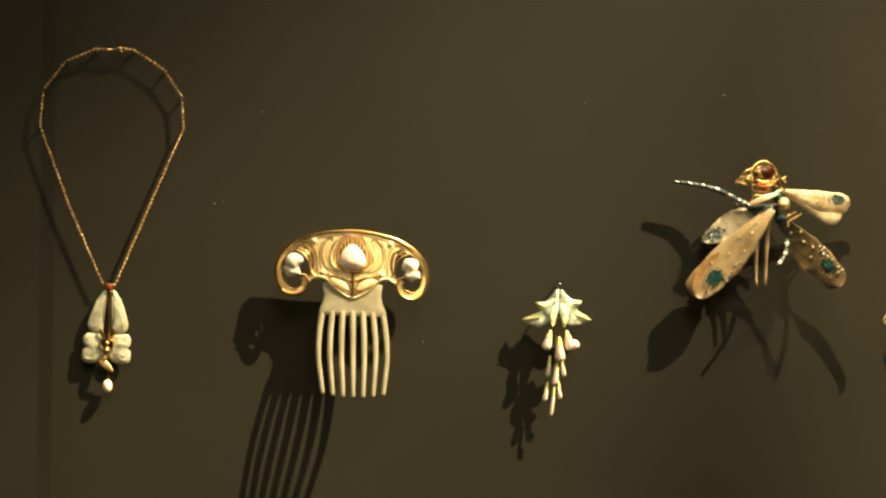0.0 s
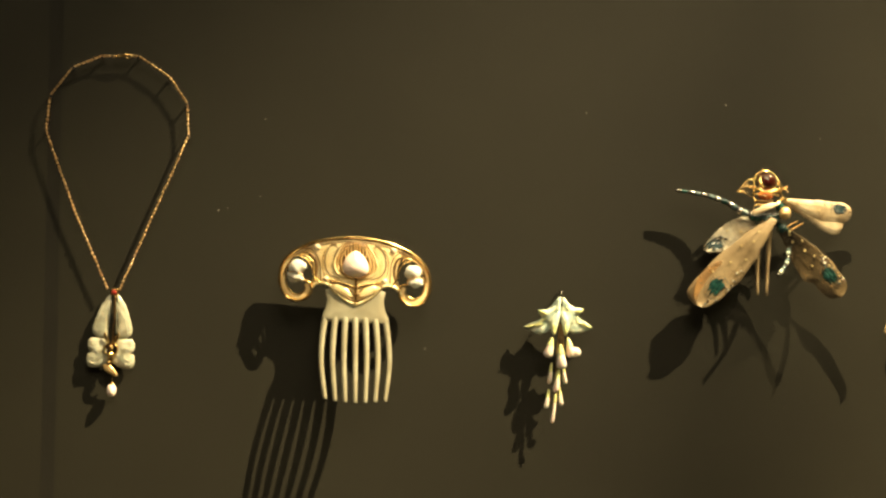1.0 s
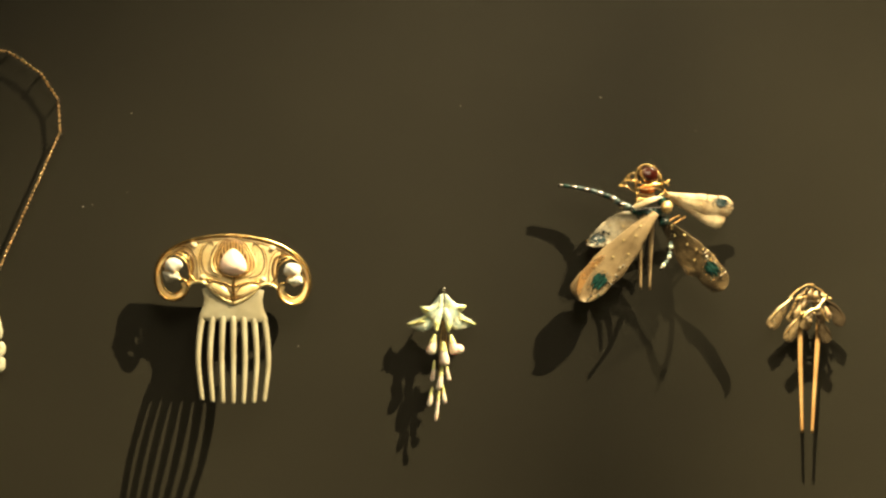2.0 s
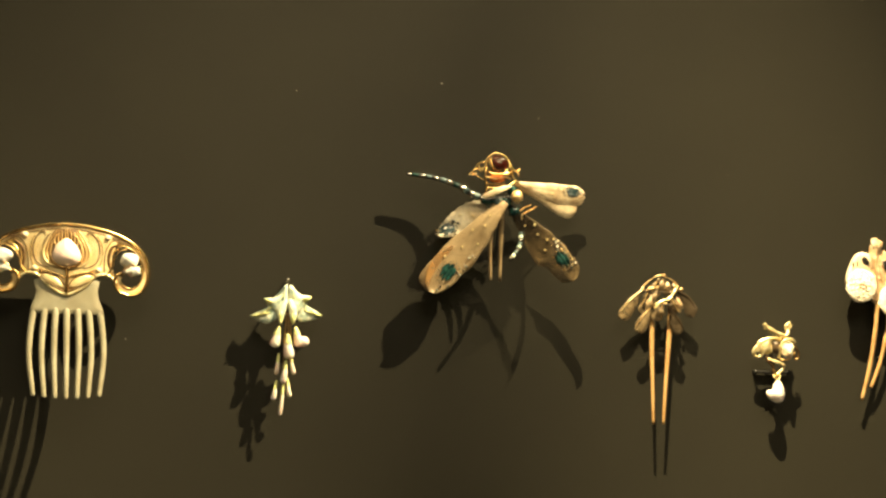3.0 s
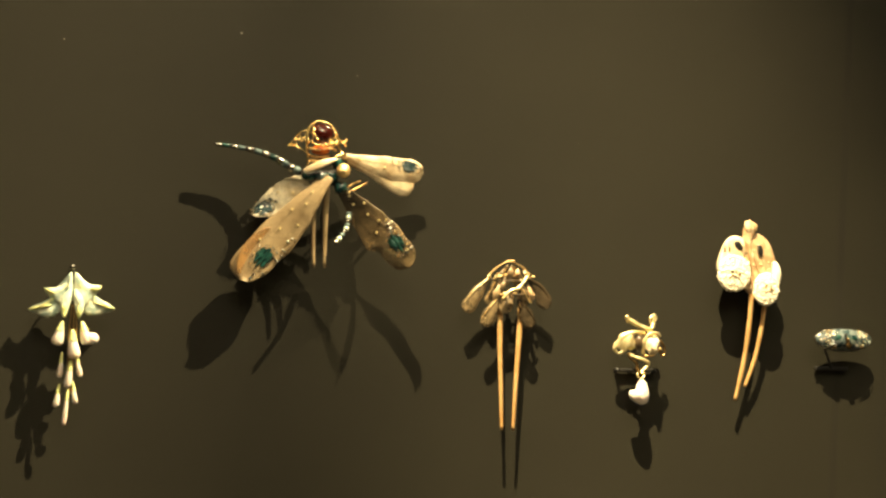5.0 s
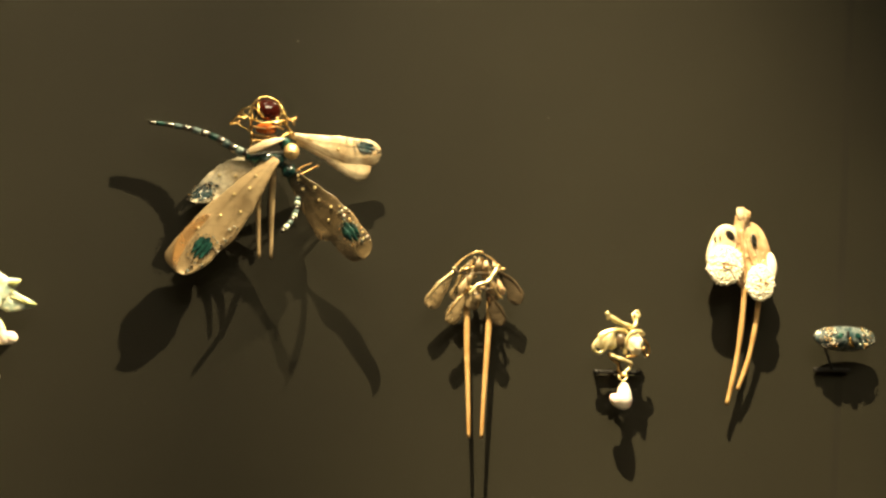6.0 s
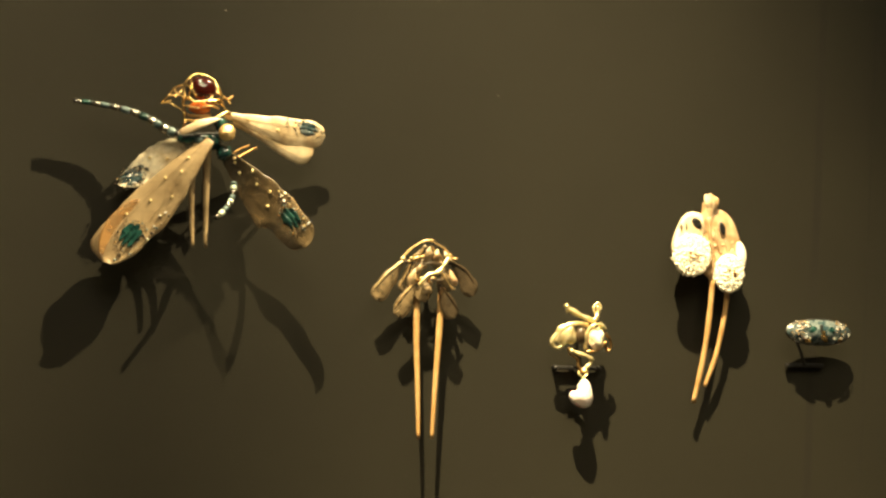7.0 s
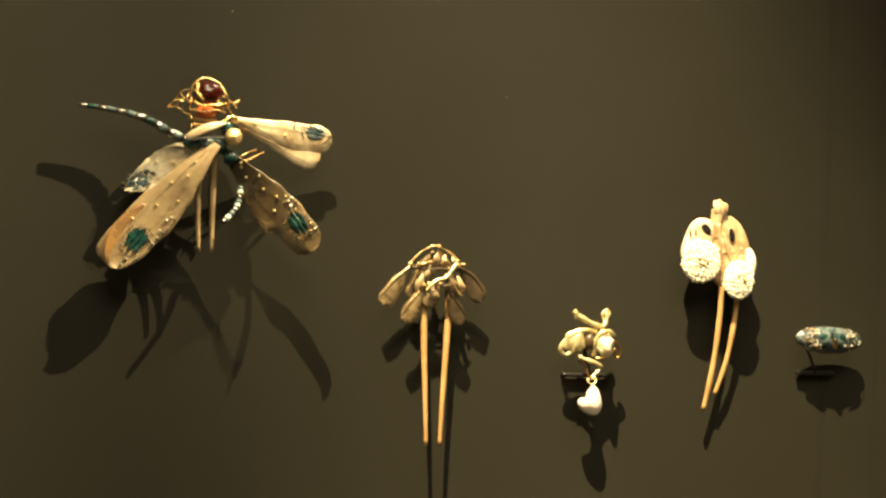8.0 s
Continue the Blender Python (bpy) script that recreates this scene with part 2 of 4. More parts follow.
def blade(bm, spine, width, thick=0.7, per=6, across=6, cup=0.0, ripple=0.0, waves=6, seed=0, lean=0.0):
    """A leaf or wing along a spine; width(f) gives its half width on both sides or a pair, cup bends the edges towards the wall.
    lean: how far the second edge stands nearer to the viewer than the first."""
    line = spline(spine, per)
    n = len(line)
    front, back = [], []
    for i, p in enumerate(line):
        way = (line[min(i + 1, n - 1)] - line[max(i - 1, 0)]).normalized()
        side = Vector((-way.z, 0, way.x)).normalized()
        f = i / (n - 1)
        w = width(f)
        wa, wb = w if isinstance(w, tuple) else (w, w)
        rows = [[], []]
        for k in range(across + 1):
            s = -1 + 2 * k / across
            off = wb * s if s > 0 else wa * s
            edge = 1 + ripple * math.sin(waves * f * math.pi * 2 + seed) * abs(s)
            q = p + side * off * edge
            q.y += cup * s * s + 0.25 * ripple * math.cos(waves * f * math.pi * 2 + 3 * s) * max(wa, wb) * 0.3 - lean * s
            t = thick * (0.25 + 0.75 * math.sqrt(max(0.0, 1 - s * s)))
            rows[0].append(bm.verts.new(q - Vector((0, t / 2, 0))))
            rows[1].append(bm.verts.new(q + Vector((0, t / 2, 0))))
        front.append(rows[0]), back.append(rows[1])
    for i in range(n - 1):
        for k in range(across):
            bm.faces.new((front[i][k], front[i][k + 1], front[i + 1][k + 1], front[i + 1][k]))
            bm.faces.new((back[i][k], back[i + 1][k], back[i + 1][k + 1], back[i][k + 1]))
        for k in (0, across):
            bm.faces.new((front[i][k], front[i + 1][k], back[i + 1][k], back[i][k]))
    for i in (0, n - 1):
        for k in range(across):
            bm.faces.new((front[i][k], front[i][k + 1], back[i][k + 1], back[i][k]))
    return bm


def lens_shape(f, most, at=0.5, base=0.0, power=0.75):
    """A half width that swells from base to most and closes round at the tip."""
    g = f / (2 * at) if f < at else 0.5 + (f - at) / (2 * (1 - at))
    return max(0.05, base * (1 - f) + most * max(0.0, math.sin(math.pi * min(g, 1))) ** power)


def spade(f, most, base=1.0, full=0.78):
    """A half width that grows steadily from base and ends in a blunt round tip."""
    if f < full:
        g = f / full
        return base + (most - base) * (0.35 * g + 0.65 * g * g * (3 - 2 * g))
    return max(0.05, most * math.sqrt(max(0.0, 1 - ((f - full) / (1 - full)) ** 2)))


def box(bm, lo, hi, bevel=0.0):
    made = bmesh.ops.create_cube(bm, size=1.0)["verts"]
    for v in made:
        v.co = Vector([(a + b) / 2 + c * (b - a) for a, b, c in zip(lo, hi, v.co)])
    if bevel:
        edges = list({e for v in made for e in v.link_edges})
        bmesh.ops.bevel(bm, geom=edges, offset=bevel, segments=2, affect="EDGES", profile=0.5)
    return bm


def mesh():
    return bmesh.new()


# ---- the room and the case ----
def structure(name, lo, hi, mat, label, bevel=0.0):
    ob = part(name, box(mesh(), lo, hi, bevel), mat, None, label, smooth=False)
    return tagged(ob, label, "wall" if "wall" in name else name.split("_")[0], "", "structure")


SEAM_LEFT, SEAM_RIGHT, SEAM_FAR = -244, 546, 579


def panel(name, left, right, lean_left, lean_right, soft_left, soft_right, label, deep=2.2):
    """A display panel with softened edges; lean: millimetres by which an edge shifts per metre of height, about the height of the jewels."""
    bm = mesh()
    rows = []
    for z in (0, 4600):
        l, r = left + lean_left * (z - 1480) / 1000, right + lean_right * (z - 1480) / 1000
        prof = [(l, 40), (l, deep)]
        prof += [(l + soft_left * (1 - math.cos(t)), deep * (1 - math.sin(t)) ** 2) for t in (math.pi / 2 * k / 5 for k in range(1, 6))]
        prof += [(r - soft_right * (1 - math.cos(t)), deep * (1 - math.sin(t)) ** 2) for t in (math.pi / 2 * k / 5 for k in range(5, 0, -1))]
        prof += [(r, deep), (r, 40)]
        rows.append([bm.verts.new((x, y, z)) for x, y in prof])
    n = len(rows[0])
    for k in range(n):
        bm.faces.new((rows[0][k], rows[0][(k + 1) % n], rows[1][(k + 1) % n], rows[1][k]))
    bm.faces.new(rows[0]), bm.faces.new(rows[1][::-1])
    return tagged(part(name, bm, PAINT, None, label, smooth=False), label, "wall", "", "structure")


LEAN = -40
panel("wall_panel_1", -3000, SEAM_LEFT - 4.3, 0, LEAN, 1, 0.12, "olive-brown painted display panel beside a joint", 0.12)
panel("wall_panel_2", SEAM_LEFT + 4.3, SEAM_RIGHT - 2.4, LEAN, 8, 0.12, 0.12, "olive-brown painted display panel behind the jewellery", 0.12)
panel("wall_panel_3", SEAM_RIGHT + 2.4, SEAM_FAR - 0.6, 8, 8, 0.12, 0.12, "narrow olive-brown painted strip between two joints", 0.12)
panel("wall_panel_4", SEAM_FAR + 0.6, 3000, 8, 0, 0.12, 1, "olive-brown painted end panel of the case", 0.12)


def joint(name, x, half, lean, mat, label):
    bm = mesh()
    rows = []
    for z in (0, 4600):
        c = x + lean * (z - 1480) / 1000
        rows.append([bm.verts.new((c + dx, y, z)) for dx, y in ((-half, 38), (-half, 0.06), (half, 0.06), (half, 38))])
    for k in range(4):
        bm.faces.new((rows[0][k], rows[0][(k + 1) % 4], rows[1][(k + 1) % 4], rows[1][k]))
    bm.faces.new(rows[0]), bm.faces.new(rows[1][::-1])
    return tagged(part(name, bm, mat, None, label, smooth=False), label, "trim", "", "structure")


# nearly flush strips along the joints, darker than the panels
joint("trim_1", SEAM_LEFT, 4.25, LEAN, JOINT, "dark joint between two display panels")
joint("trim_2", SEAM_RIGHT, 2.38, 8, FAINTJOINT, "faint joint between two display panels")
joint("trim_3", SEAM_FAR, 0.58, 8, FAINTJOINT, "hairline joint between two display panels")
structure("wall_backing", (-3000, 40, 0), (3000, 100, 4600), PAINT, "dark wall behind the display panels")
structure("wall_west", (-3100, -4000, 0), (-3000, 100, 4600), ROOM, "plain dark side wall of the gallery")
structure("wall_east", (3000, -4000, 0), (3100, 100, 4600), ROOM, "plain dark side wall of the gallery")
structure("wall_south", (-3100, -4100, 0), (3100, -4000, 4600), ROOM, "plain dark far wall of the gallery")
structure("floor", (-3100, -4100, -100), (3100, 100, 0), FLOOR, "dark gallery floor")
structure("ceiling", (-3100, -4100, 4600), (3100, 100, 4700), ROOM, "dark gallery ceiling")
pane = structure("glass_pane", (-3000, -118, 0), (3000, -110, 4600), GLASS, "clear glass front of the display case")
pane.visible_shadow = False

# ---- the necklace with its winged pendant ----
CHAIN = [(-251.4, 106.7), (-250.2, 129.0), (-237.2, 147.8), (-219.7, 156.0), (-197.2, 157.4), (-177.1, 145.6), (-165.4, 129.7), (-163.2, 109.3)]


def links(bm, a, b, y, rng, pitch=2.9):
    """Small round beads strung on fine links, from a to b."""
    a, b = Vector((a[0], y, a[1])), Vector((b[0], y, b[1]))
    n = max(2, round((b - a).length / pitch))
    way = (b - a).normalized()
    side = Vector((-way.z, 0, way.x))
    for k in range(n):
        mid = a.lerp(b, (k + 0.5) / n) + side * rng.uniform(-0.15, 0.15)
        half, r = (b - a).length / n * 0.5, rng.uniform(0.85, 1.12)
        tube(bm, [mid - way * half, mid + way * half], 0.2, 5, per=1)
        blob(bm, mid, (r, r * 0.95, r), 0.25, k + a.x, fine=1)
        if k % 3 == 0:
            ring = [mid + way * half * (0.9 + 0.35 * math.cos(q)) + side * 0.6 * math.sin(q) for q in (2 * math.pi * i / 8 for i in range(8))]
            tube(bm, ring, 0.16, 5, closed=True, per=1)
    return bm


def necklace():
    x0, z0 = -204.0, 8.0
    root = thing("necklace", x0, z0, "gold chain necklace with a frosted winged pendant, pinned up", "necklace")
    rng = random.Random(4)
    local = [(x - x0, z - z0) for x, z in CHAIN]
    bm = mesh()
    stops = [(-3.4, 1.2), (-26.6, 49.0)] + local[:4]
    for a, b in zip(stops, stops[1:]):
        links(bm, a, b, -4.8, rng)
    part("chain", bm, CHAINGOLD, root)
    bm = mesh()
    stops = [(3.2, 0.4)] + local[:3:-1]
    for a, b in zip(stops, stops[1:]):
        links(bm, a, b, -4.8, rng)
    links(bm, local[4], (local[4][0] - 5.5, local[4][1] - 0.2), -4.8, rng)
    part("chain", bm, CHAINGOLD, root)
    links_left = mesh()
    links(links_left, local[3], (local[3][0] + 9, local[3][1] + 0.2), -4.8, rng)
    part("chain", links_left, CHAINGOLD, root)
    bm = mesh()
    tube(bm, [(-7.5, -5, 148.6), (-4.5, -5, 148.2), (-2, -5, 149.4)], 0.9)
    blob(bm, (-1.2, -5.4, 149.6), (1.7, 1.2, 1.2), 0.3, 2)
    tube(bm, [(0.5, -5, 147.4), (2.4, -5, 148.4), (1.2, -5, 150), (-0.6, -5, 148.8)], 0.5, closed=True)
    part("clasp", bm, GOLD, root, "bright gold hook clasp")

    pend = part("pendant", tube(mesh(), [(0.8, -3, -2), (0.9, -3, -14), (1.0, -5, -34)], 0.45), DARKGOLD, root, "winged pendant of frosted glass and gold")
    rim = mesh()
    box(rim, (-1.8, -8.4, -2.0), (3.0, -6.2, 2.2), 0.5)
    part("stone_setting", rim, GOLD, pend)
    gem = mesh()
    box(gem, (-0.9, -9.3, -1.2), (2.1, -7.6, 1.4), 0.6)
    part("ruby", gem, RUBY, pend, "small square red stone")
    for s in (-1, 1):
        cx = 0.7
        # a long upper wing with a serrated outer edge
        upper = [(2.0, -1.6), (3.5, -9.2), (3.8, -20.0), (2.9, -25.4), (3.6, -27.1), (8.1, -27.2), (11.4, -24.8)]
        upper += [(x + 0.45 * (k % 2), z) for k, (x, z) in enumerate(((12.0, -22.6), (11.6, -20.4), (11.2, -18.2), (10.3, -16.0), (9.7, -13.8), (8.8, -11.6), (8.1, -9.4), (6.9, -7.2), (5.6, -5.0), (4.2, -3.2), (2.9, -1.6)))]
        wing = part("upper_wing", slab(mesh(), [(cx + s * (x * 1.05 - 0.3), z) for x, z in upper], -6.4, 1.0, 0.9, 4, (cx + s * 5.2, -17.5), 0.5), OPAL, pend)
        for k in range(5):
            part("vein", tube(mesh(), [(cx + s * (1.9 + 0.35 * k), -8.0, -5 - k), (cx + s * (2.4 + 1.1 * k), -8.5, -14), (cx + s * (2.8 + 1.7 * k), -8.1, -24)], 0.16, 5, per=4), OPAL, wing)
        # a lower wing of two scallops
        lower = [(2.9, -27.8), (7.5, -27.2), (12.4, -27.0), (14.2, -29.2), (14.4, -31.8), (13.6, -34.2), (12.0, -35.2), (14.2, -36.6), (14.7, -39.4), (14.4, -42.4), (12.6, -44.2), (8.7, -44.4), (4.0, -43.0), (1.6, -40.8), (2.3, -36.5), (4.0, -32.7)]
        low = part("lower_wing", slab(mesh(), [(cx + s * (x * 1.04 - 0.4), z) for x, z in lower], -6.6, 1.0, 0.7, 4, (cx + s * 7.6, -36.0), 0.5), OPAL, pend)
        for zc in (-32.4, -41.4):
            part("scallop_ridge", tube(mesh(), [(cx + s * 8.2, -7.9, zc + 0.4), (cx + s * 10.8, -8.3, zc - 0.7), (cx + s * 13.2, -7.7, zc + 0.7)], 0.6, 6, flat=0.6), OPAL, low)
            for k in range(3):
                part("vein", tube(mesh(), [(cx + s * 3.2, -8.2, -35.6), (cx + s * 8, -8.7, (zc - 35.6) / 2 + 1.6 * k - 1.6), (cx + s * 12.6, -8.0, zc + 3.4 - 2.4 * k)], 0.2, 5, per=4), OPAL, low)
        bm = mesh()
        blade(bm, [(cx + s * 1.0, -8.6, -30.5), (cx + s * 3.2, -9.2, -27), (cx + s * 4.2, -9.0, -23.5)], lambda f: lens_shape(f, 1.3, 0.5), 1.0)
        part("gold_leaf", bm, GOLD, pend)
        tube(bm := mesh(), [(cx + s * 0.6, -8.5, -36.5), (cx + s * 3.6, -8.8, -35), (cx + s * 3.6, -8.8, -31.5), (cx + s * 1.0, -8.6, -29.8)], 0.6, 6)
        part("gold_curl", bm, GOLD, pend)
    bm = mesh()
    blob(bm, (0.9, -9.0, -32.8), (1.7, 1.6, 2.1), 0.2, 1)
    blob(bm, (0.9, -9.4, -37.6), (1.9, 1.9, 3.2), 0.35, 3)
    blob(bm, (0.2, -9.2, -41.5), (1.8, 1.6, 2.2), 0.3, 5)
    part("gold_centre", bm, GOLD, pend)
    bm = mesh()
    blade(bm, [(-3.4, -9, -42.8), (0.6, -9.9, -44.8), (5.8, -9.2, -48.6)], lambda f: lens_shape(f, 2.1, 0.45), 1.2)
    part("gold_leaf", bm, SATIN, pend)
    bm = mesh()
    tube(bm, [(2.6, -8.4, -47), (2.6, -8.4, -50), (2.6, -8.2, -53)], 0.45, 6)
    blob(bm, (2.6, -8.2, -53.2), (1.3, 1.3, 0.8))
    part("drop_cap", bm, GOLD, pend)
    part("pearl_drop", blob(mesh(), (2.6, -8.2, -57.4), (2.9, 2.7, 3.7), 0.12, 2, 3), PEARL, pend, "rosy pearl drop")
    for ob in (pend, *pend.children_recursive):
        for v in ob.data.vertices:
            v.co.z *= 1.07
            v.co.y += 0.003


necklace()
for px, pz in CHAIN[:7] + [(-163.2, 109.3)]:
    nail = part("mounting_pin", tube(mesh(), [(px, 0, pz - 0.8 + 1450), (px, -5.6, pz - 0.8 + 1450)], 0.7, 8, per=1), BLACK)
    tagged(nail, "thin black steel pin holding up the gold chain", "pin", "pins under the chain")


# ---- the horn comb with a gold lotus crest ----
def comb_depth(z):
    """How far the comb stands off the wall at a height, in millimetres."""
    marks = ((-56, 27.0), (-45, 25.5), (-20, 21.0), (0, 17.6), (9, 16.6), (26, 16.0), (35, 15.8), (52, 15.6))
    for (a, da), (b, db) in zip(marks, marks[1:]):
        if z <= b:
            return da + (db - da) * (z - a) / (b - a)
    return marks[-1][1]


def comb():
    root = thing("hair_comb", -53.0, 0.0, "pale horn hair comb with gold lotus crest and pearls", "comb", turn=0.0)

    def at(x, z, out=0.0):
        return (x, -comb_depth(z) - out, z)

    def sheet(x, z):
        return -comb_depth(z)

    def wire(name, pts, r, mat=GOLD, out=1.0, parent=root, flat=1.0, end=None, sides=8, per=6, label=""):
        return part(name, tube(mesh(), [at(x, z, out) for x, z in pts], r, sides, per=per, flat=flat, end=end), mat, parent, label)

    # the horn: a waisted plate, then seven curved teeth
    left = [(-18.6, 16), (-17.4, 10), (-18.2, 5), (-20.4, -0.5)]
    edge = left + [(-21.1, -3.6), (21.1, -3.6)] + [(-x, z) for x, z in left[::-1]] + [(12, 18), (0, 20), (-12, 18)]
    part("horn_plate", slab(mesh(), edge, sheet, 1.1, 0.3, 4, (0, 7)), HORN, root)
    for k in range(7):
        u = (k - 3) / 3
        x0, bow = 18.9 * u, 2.0 * u
        pts = [at(x0 * 0.97, -1.0, -0.4), at(x0 + 0.1 * u, -4, 0.0), at(x0 + bow * 0.8, -16), at(x0 + bow, -30), at(x0 + 0.2 * bow - 0.2 * u, -46), at(x0 - 0.6 * u, -53.4 + 1.6 * abs(u) ** 2)]
        part("tooth", tube(mesh(), pts, lambda f: 2.05 - 0.75 * f - 0.4 * max(0, f - 0.93) * 8, 10, per=5, flat=0.7), HORN, root)

    # the crest: a pale gold ground, broad volute bands round two openings, and a bright outer rim
    half = [(14, 46.9), (24, 44.6), (29.5, 42.2), (27.4, 36), (25.8, 31), (25.4, 25), (27.6, 18), (21, 19.2), (16, 18.4), (11, 15.0), (5, 10.8)]
    part("crest_ground", slab(mesh(), [(0, 48.2)] + half + [(0, 8.2)] + [(-x, z) for x, z in half[::-1]], sheet, 1.6, 0.3, 5, (0, 30)), CRESTGOLD, root, "satin gold ground of the crest")
    top = [(-46.6, 26), (-44, 33), (-36, 40.6), (-22, 46.6), (0, 49.6), (22, 46.6), (36, 40.6), (44, 33), (46.6, 26)]
    curl = [(46.6, 25.4), (46.4, 18), (42.9, 11.0), (36.6, 8.2), (30.2, 10.2), (27.2, 15.2), (28.6, 20.4), (32.4, 21.2)]
    whole = [(-x, z) for x, z in curl[::-1]] + top[1:-1] + curl
    wire("rim", whole, lambda f: 0.75 + 0.25 * math.sin(math.pi * f) ** 0.4, GOLD, 1.7)
    wire("inner_rim", [(x * 0.955, z - 2.6) for x, z in top], 0.3, RECESSGOLD, 1.75)
    # the dark ground of the flower and its nested petals
    flower = [(13.8 * math.sin(t), 35.0 + 12.2 * math.cos(t)) for t in (2 * math.pi * k / 28 for k in range(28))]
    part("lotus_ground", slab(mesh(), flower, lambda x, z: -comb_depth(z) - 1.3, 0.8, 0.1, 3, (0, 34)), RECESSGOLD, root, "dark gold ground of the lotus")

    def strip(name, pts, width, mat, out, parent=root):
        return part(name, blade(mesh(), [at(x, z, out) for x, z in pts], width, 0.7, 7, 4, 0.15), mat, parent)

    for s in (-1, 1):
        def side(pts):
            return [(s * x, z) for x, z in pts]
        # the volute band with its two edges
        band = [(26.5, 39.8), (32.5, 39.9), (38.4, 37.0), (43.0, 31.4), (44.9, 25.2), (44.6, 18.6), (41.6, 12.6), (36.6, 10.2), (31.4, 11.8), (29.0, 15.6), (30.2, 19.4)]
        strip("volute_band", side(band), lambda f: 2.3 - 0.9 * f, CRESTGOLD, 1.0)
        wire("volute_edge", side([(26.6, 33.4), (29.6, 36.6), (33.4, 37.6), (38.2, 35.2), (41.6, 30.4), (43.0, 25), (42.8, 19.2), (40.4, 14.4), (36.6, 12.2), (32.6, 13.4), (31, 16)]), 0.5, GOLD, 1.6)
        # the crescents beside the opening, coloured dark in place of a shaded pierced gap
        wire("opening_rim", side([(22.6, 20.2), (25.8, 24.6), (27.0, 30), (30.2, 34.6), (34.6, 36.4)]), 0.5, GOLD, 1.9)
        strip("crescent", side([(26.6, 20.0), (24.4, 25), (24.0, 31), (26.0, 36.6), (30.6, 39.4)]), lambda f: lens_shape(f, 1.0, 0.5), RECESSGOLD, 1.75)
        wire("crest_line", side([(21.4, 20.6), (21.6, 28), (22.6, 35), (26.2, 40.4), (32.4, 41.4), (37, 38.6)]), 0.34, RECESSGOLD, 1.75)
        wire("crest_line", side([(34, 40.6), (36.6, 41.0), (38.0, 39.4)]), 0.3, RECESSGOLD, 1.75)
        # two pearls in each opening
        wire("pearl_stem", side([(31.6, 20.6), (33.0, 22.4), (35.4, 23.4)]), 0.9, GOLD, 1.8)
        part("baroque_pearl", blob(mesh(), at(s * 35.8, 29.2, 2.6), (5.2, 3.8, 4.8), 0.22, 3 + s, 3, 0.9), WHITEPEARL, root, "white baroque pearl")
        part("baroque_pearl", blob(mesh(), at(s * 37.2, 23.4, 2.2), (4.6, 3.0, 3.6), 0.55, 6 + s, 3, 0.45), WHITEPEARL, root, "lumpy grey-white baroque pearl")
        wire("pearl_band", side([(41.0, 25.6), (37.6, 26.4), (34.2, 25.2), (32.0, 23.2)]), 0.4, DARKGOLD, 5.4)
        # nested petals beside the pink pearl
        for k, (w, tip) in enumerate(((9.2, 43.6), (11.2, 45.4), (13.2, 46.6))):
            strip("lotus_petal", side([(3.4, 24.4 - 0.5 * k), (w * 0.8, 26.2), (w, 32), (w * 0.86, 38.6), (w * 0.5, tip)]), lambda f: lens_shape(f, 0.62 + 0.1 * k, 0.5, 0.15), SATIN if k < 2 else CRESTGOLD, 2.3)
        for k in range(4):
            strip("lotus_ray", side([(0.5 + 1.75 * k, 38.4 - 0.8 * k), (0.7 + 2.0 * k, 42 - 0.8 * k), (0.6 + 1.75 * k, 46.6 - 1.0 * k)]), lambda f: lens_shape(f, 0.5, 0.5, 0.1), SATIN, 2.3)
        wire("scroll_line", side([(9.4, 23.4), (15.4, 25.6), (18.6, 31), (18.4, 38), (15.6, 43.4), (12.6, 44.6), (11.8, 43)]), 0.36, RECESSGOLD, 1.75)
        wire("scroll_line", side([(11.0, 21.2), (17.4, 23.6), (20.0, 29), (20.0, 37), (17.6, 43.0)]), 0.26, GOLD, 1.75)
        # leaves below the flower
        leaf = [(0.9, 12.0), (5, 11.8), (10.6, 14.4), (15.8, 18.8), (11, 19.8), (5.4, 17.4)]
        pale = part("leaf_panel", slab(mesh(), side(leaf), lambda x, z: -comb_depth(z) - 1.7, 0.7, 0.4, 3), CRESTGOLD, root, "pale gold leaf")
        wire("leaf_rim", side([(0.6, 9.8), (5.6, 11.0), (11, 14.2), (16.4, 19.0), (11, 20.4), (5, 18.4), (1.0, 13)]), 0.4, RECESSGOLD, 2.0)
        wire("leaf_vein", side([(1.2, 10.6), (6.4, 13.2), (12, 16.4)]), 0.8, RECESSGOLD, 2.3, parent=pale, flat=0.35, end=0.2)
        wire("lower_rim", side([(0, 7.4), (5.2, 9.6), (11.2, 13.8), (16.8, 19.2), (21.6, 20.2), (25.4, 18.6), (28.6, 15.0)]), lambda f: 1.15 - 0.45 * f, PALEGOLD, 1.7, flat=0.7)
        wire("lower_rim", side([(15.6, 21.4), (9.4, 20.8), (4.4, 19.4), (0.6, 17.6)]), 0.55, GOLD, 2.0)
        part("seed_pearl", blob(mesh(), at(s * 23.6, 42.4, 1.8), (2.0, 1.2, 1.9), 0.1, 2), CREAM, root)
        part("seed_pearl", blob(mesh(), at(s * 18.2, 22.8, 1.8), (1.9, 1.2, 1.8), 0.1, 4), CREAM, root)
    wire("lotus_stem", [(0, 8.6), (0, 17), (0, 25)], 0.75, GOLD, 2.6)
    strip("stem_groove", [(0.9, 9.4), (0.95, 17), (0.9, 24)], lambda f: 0.28, RECESSGOLD, 2.5)
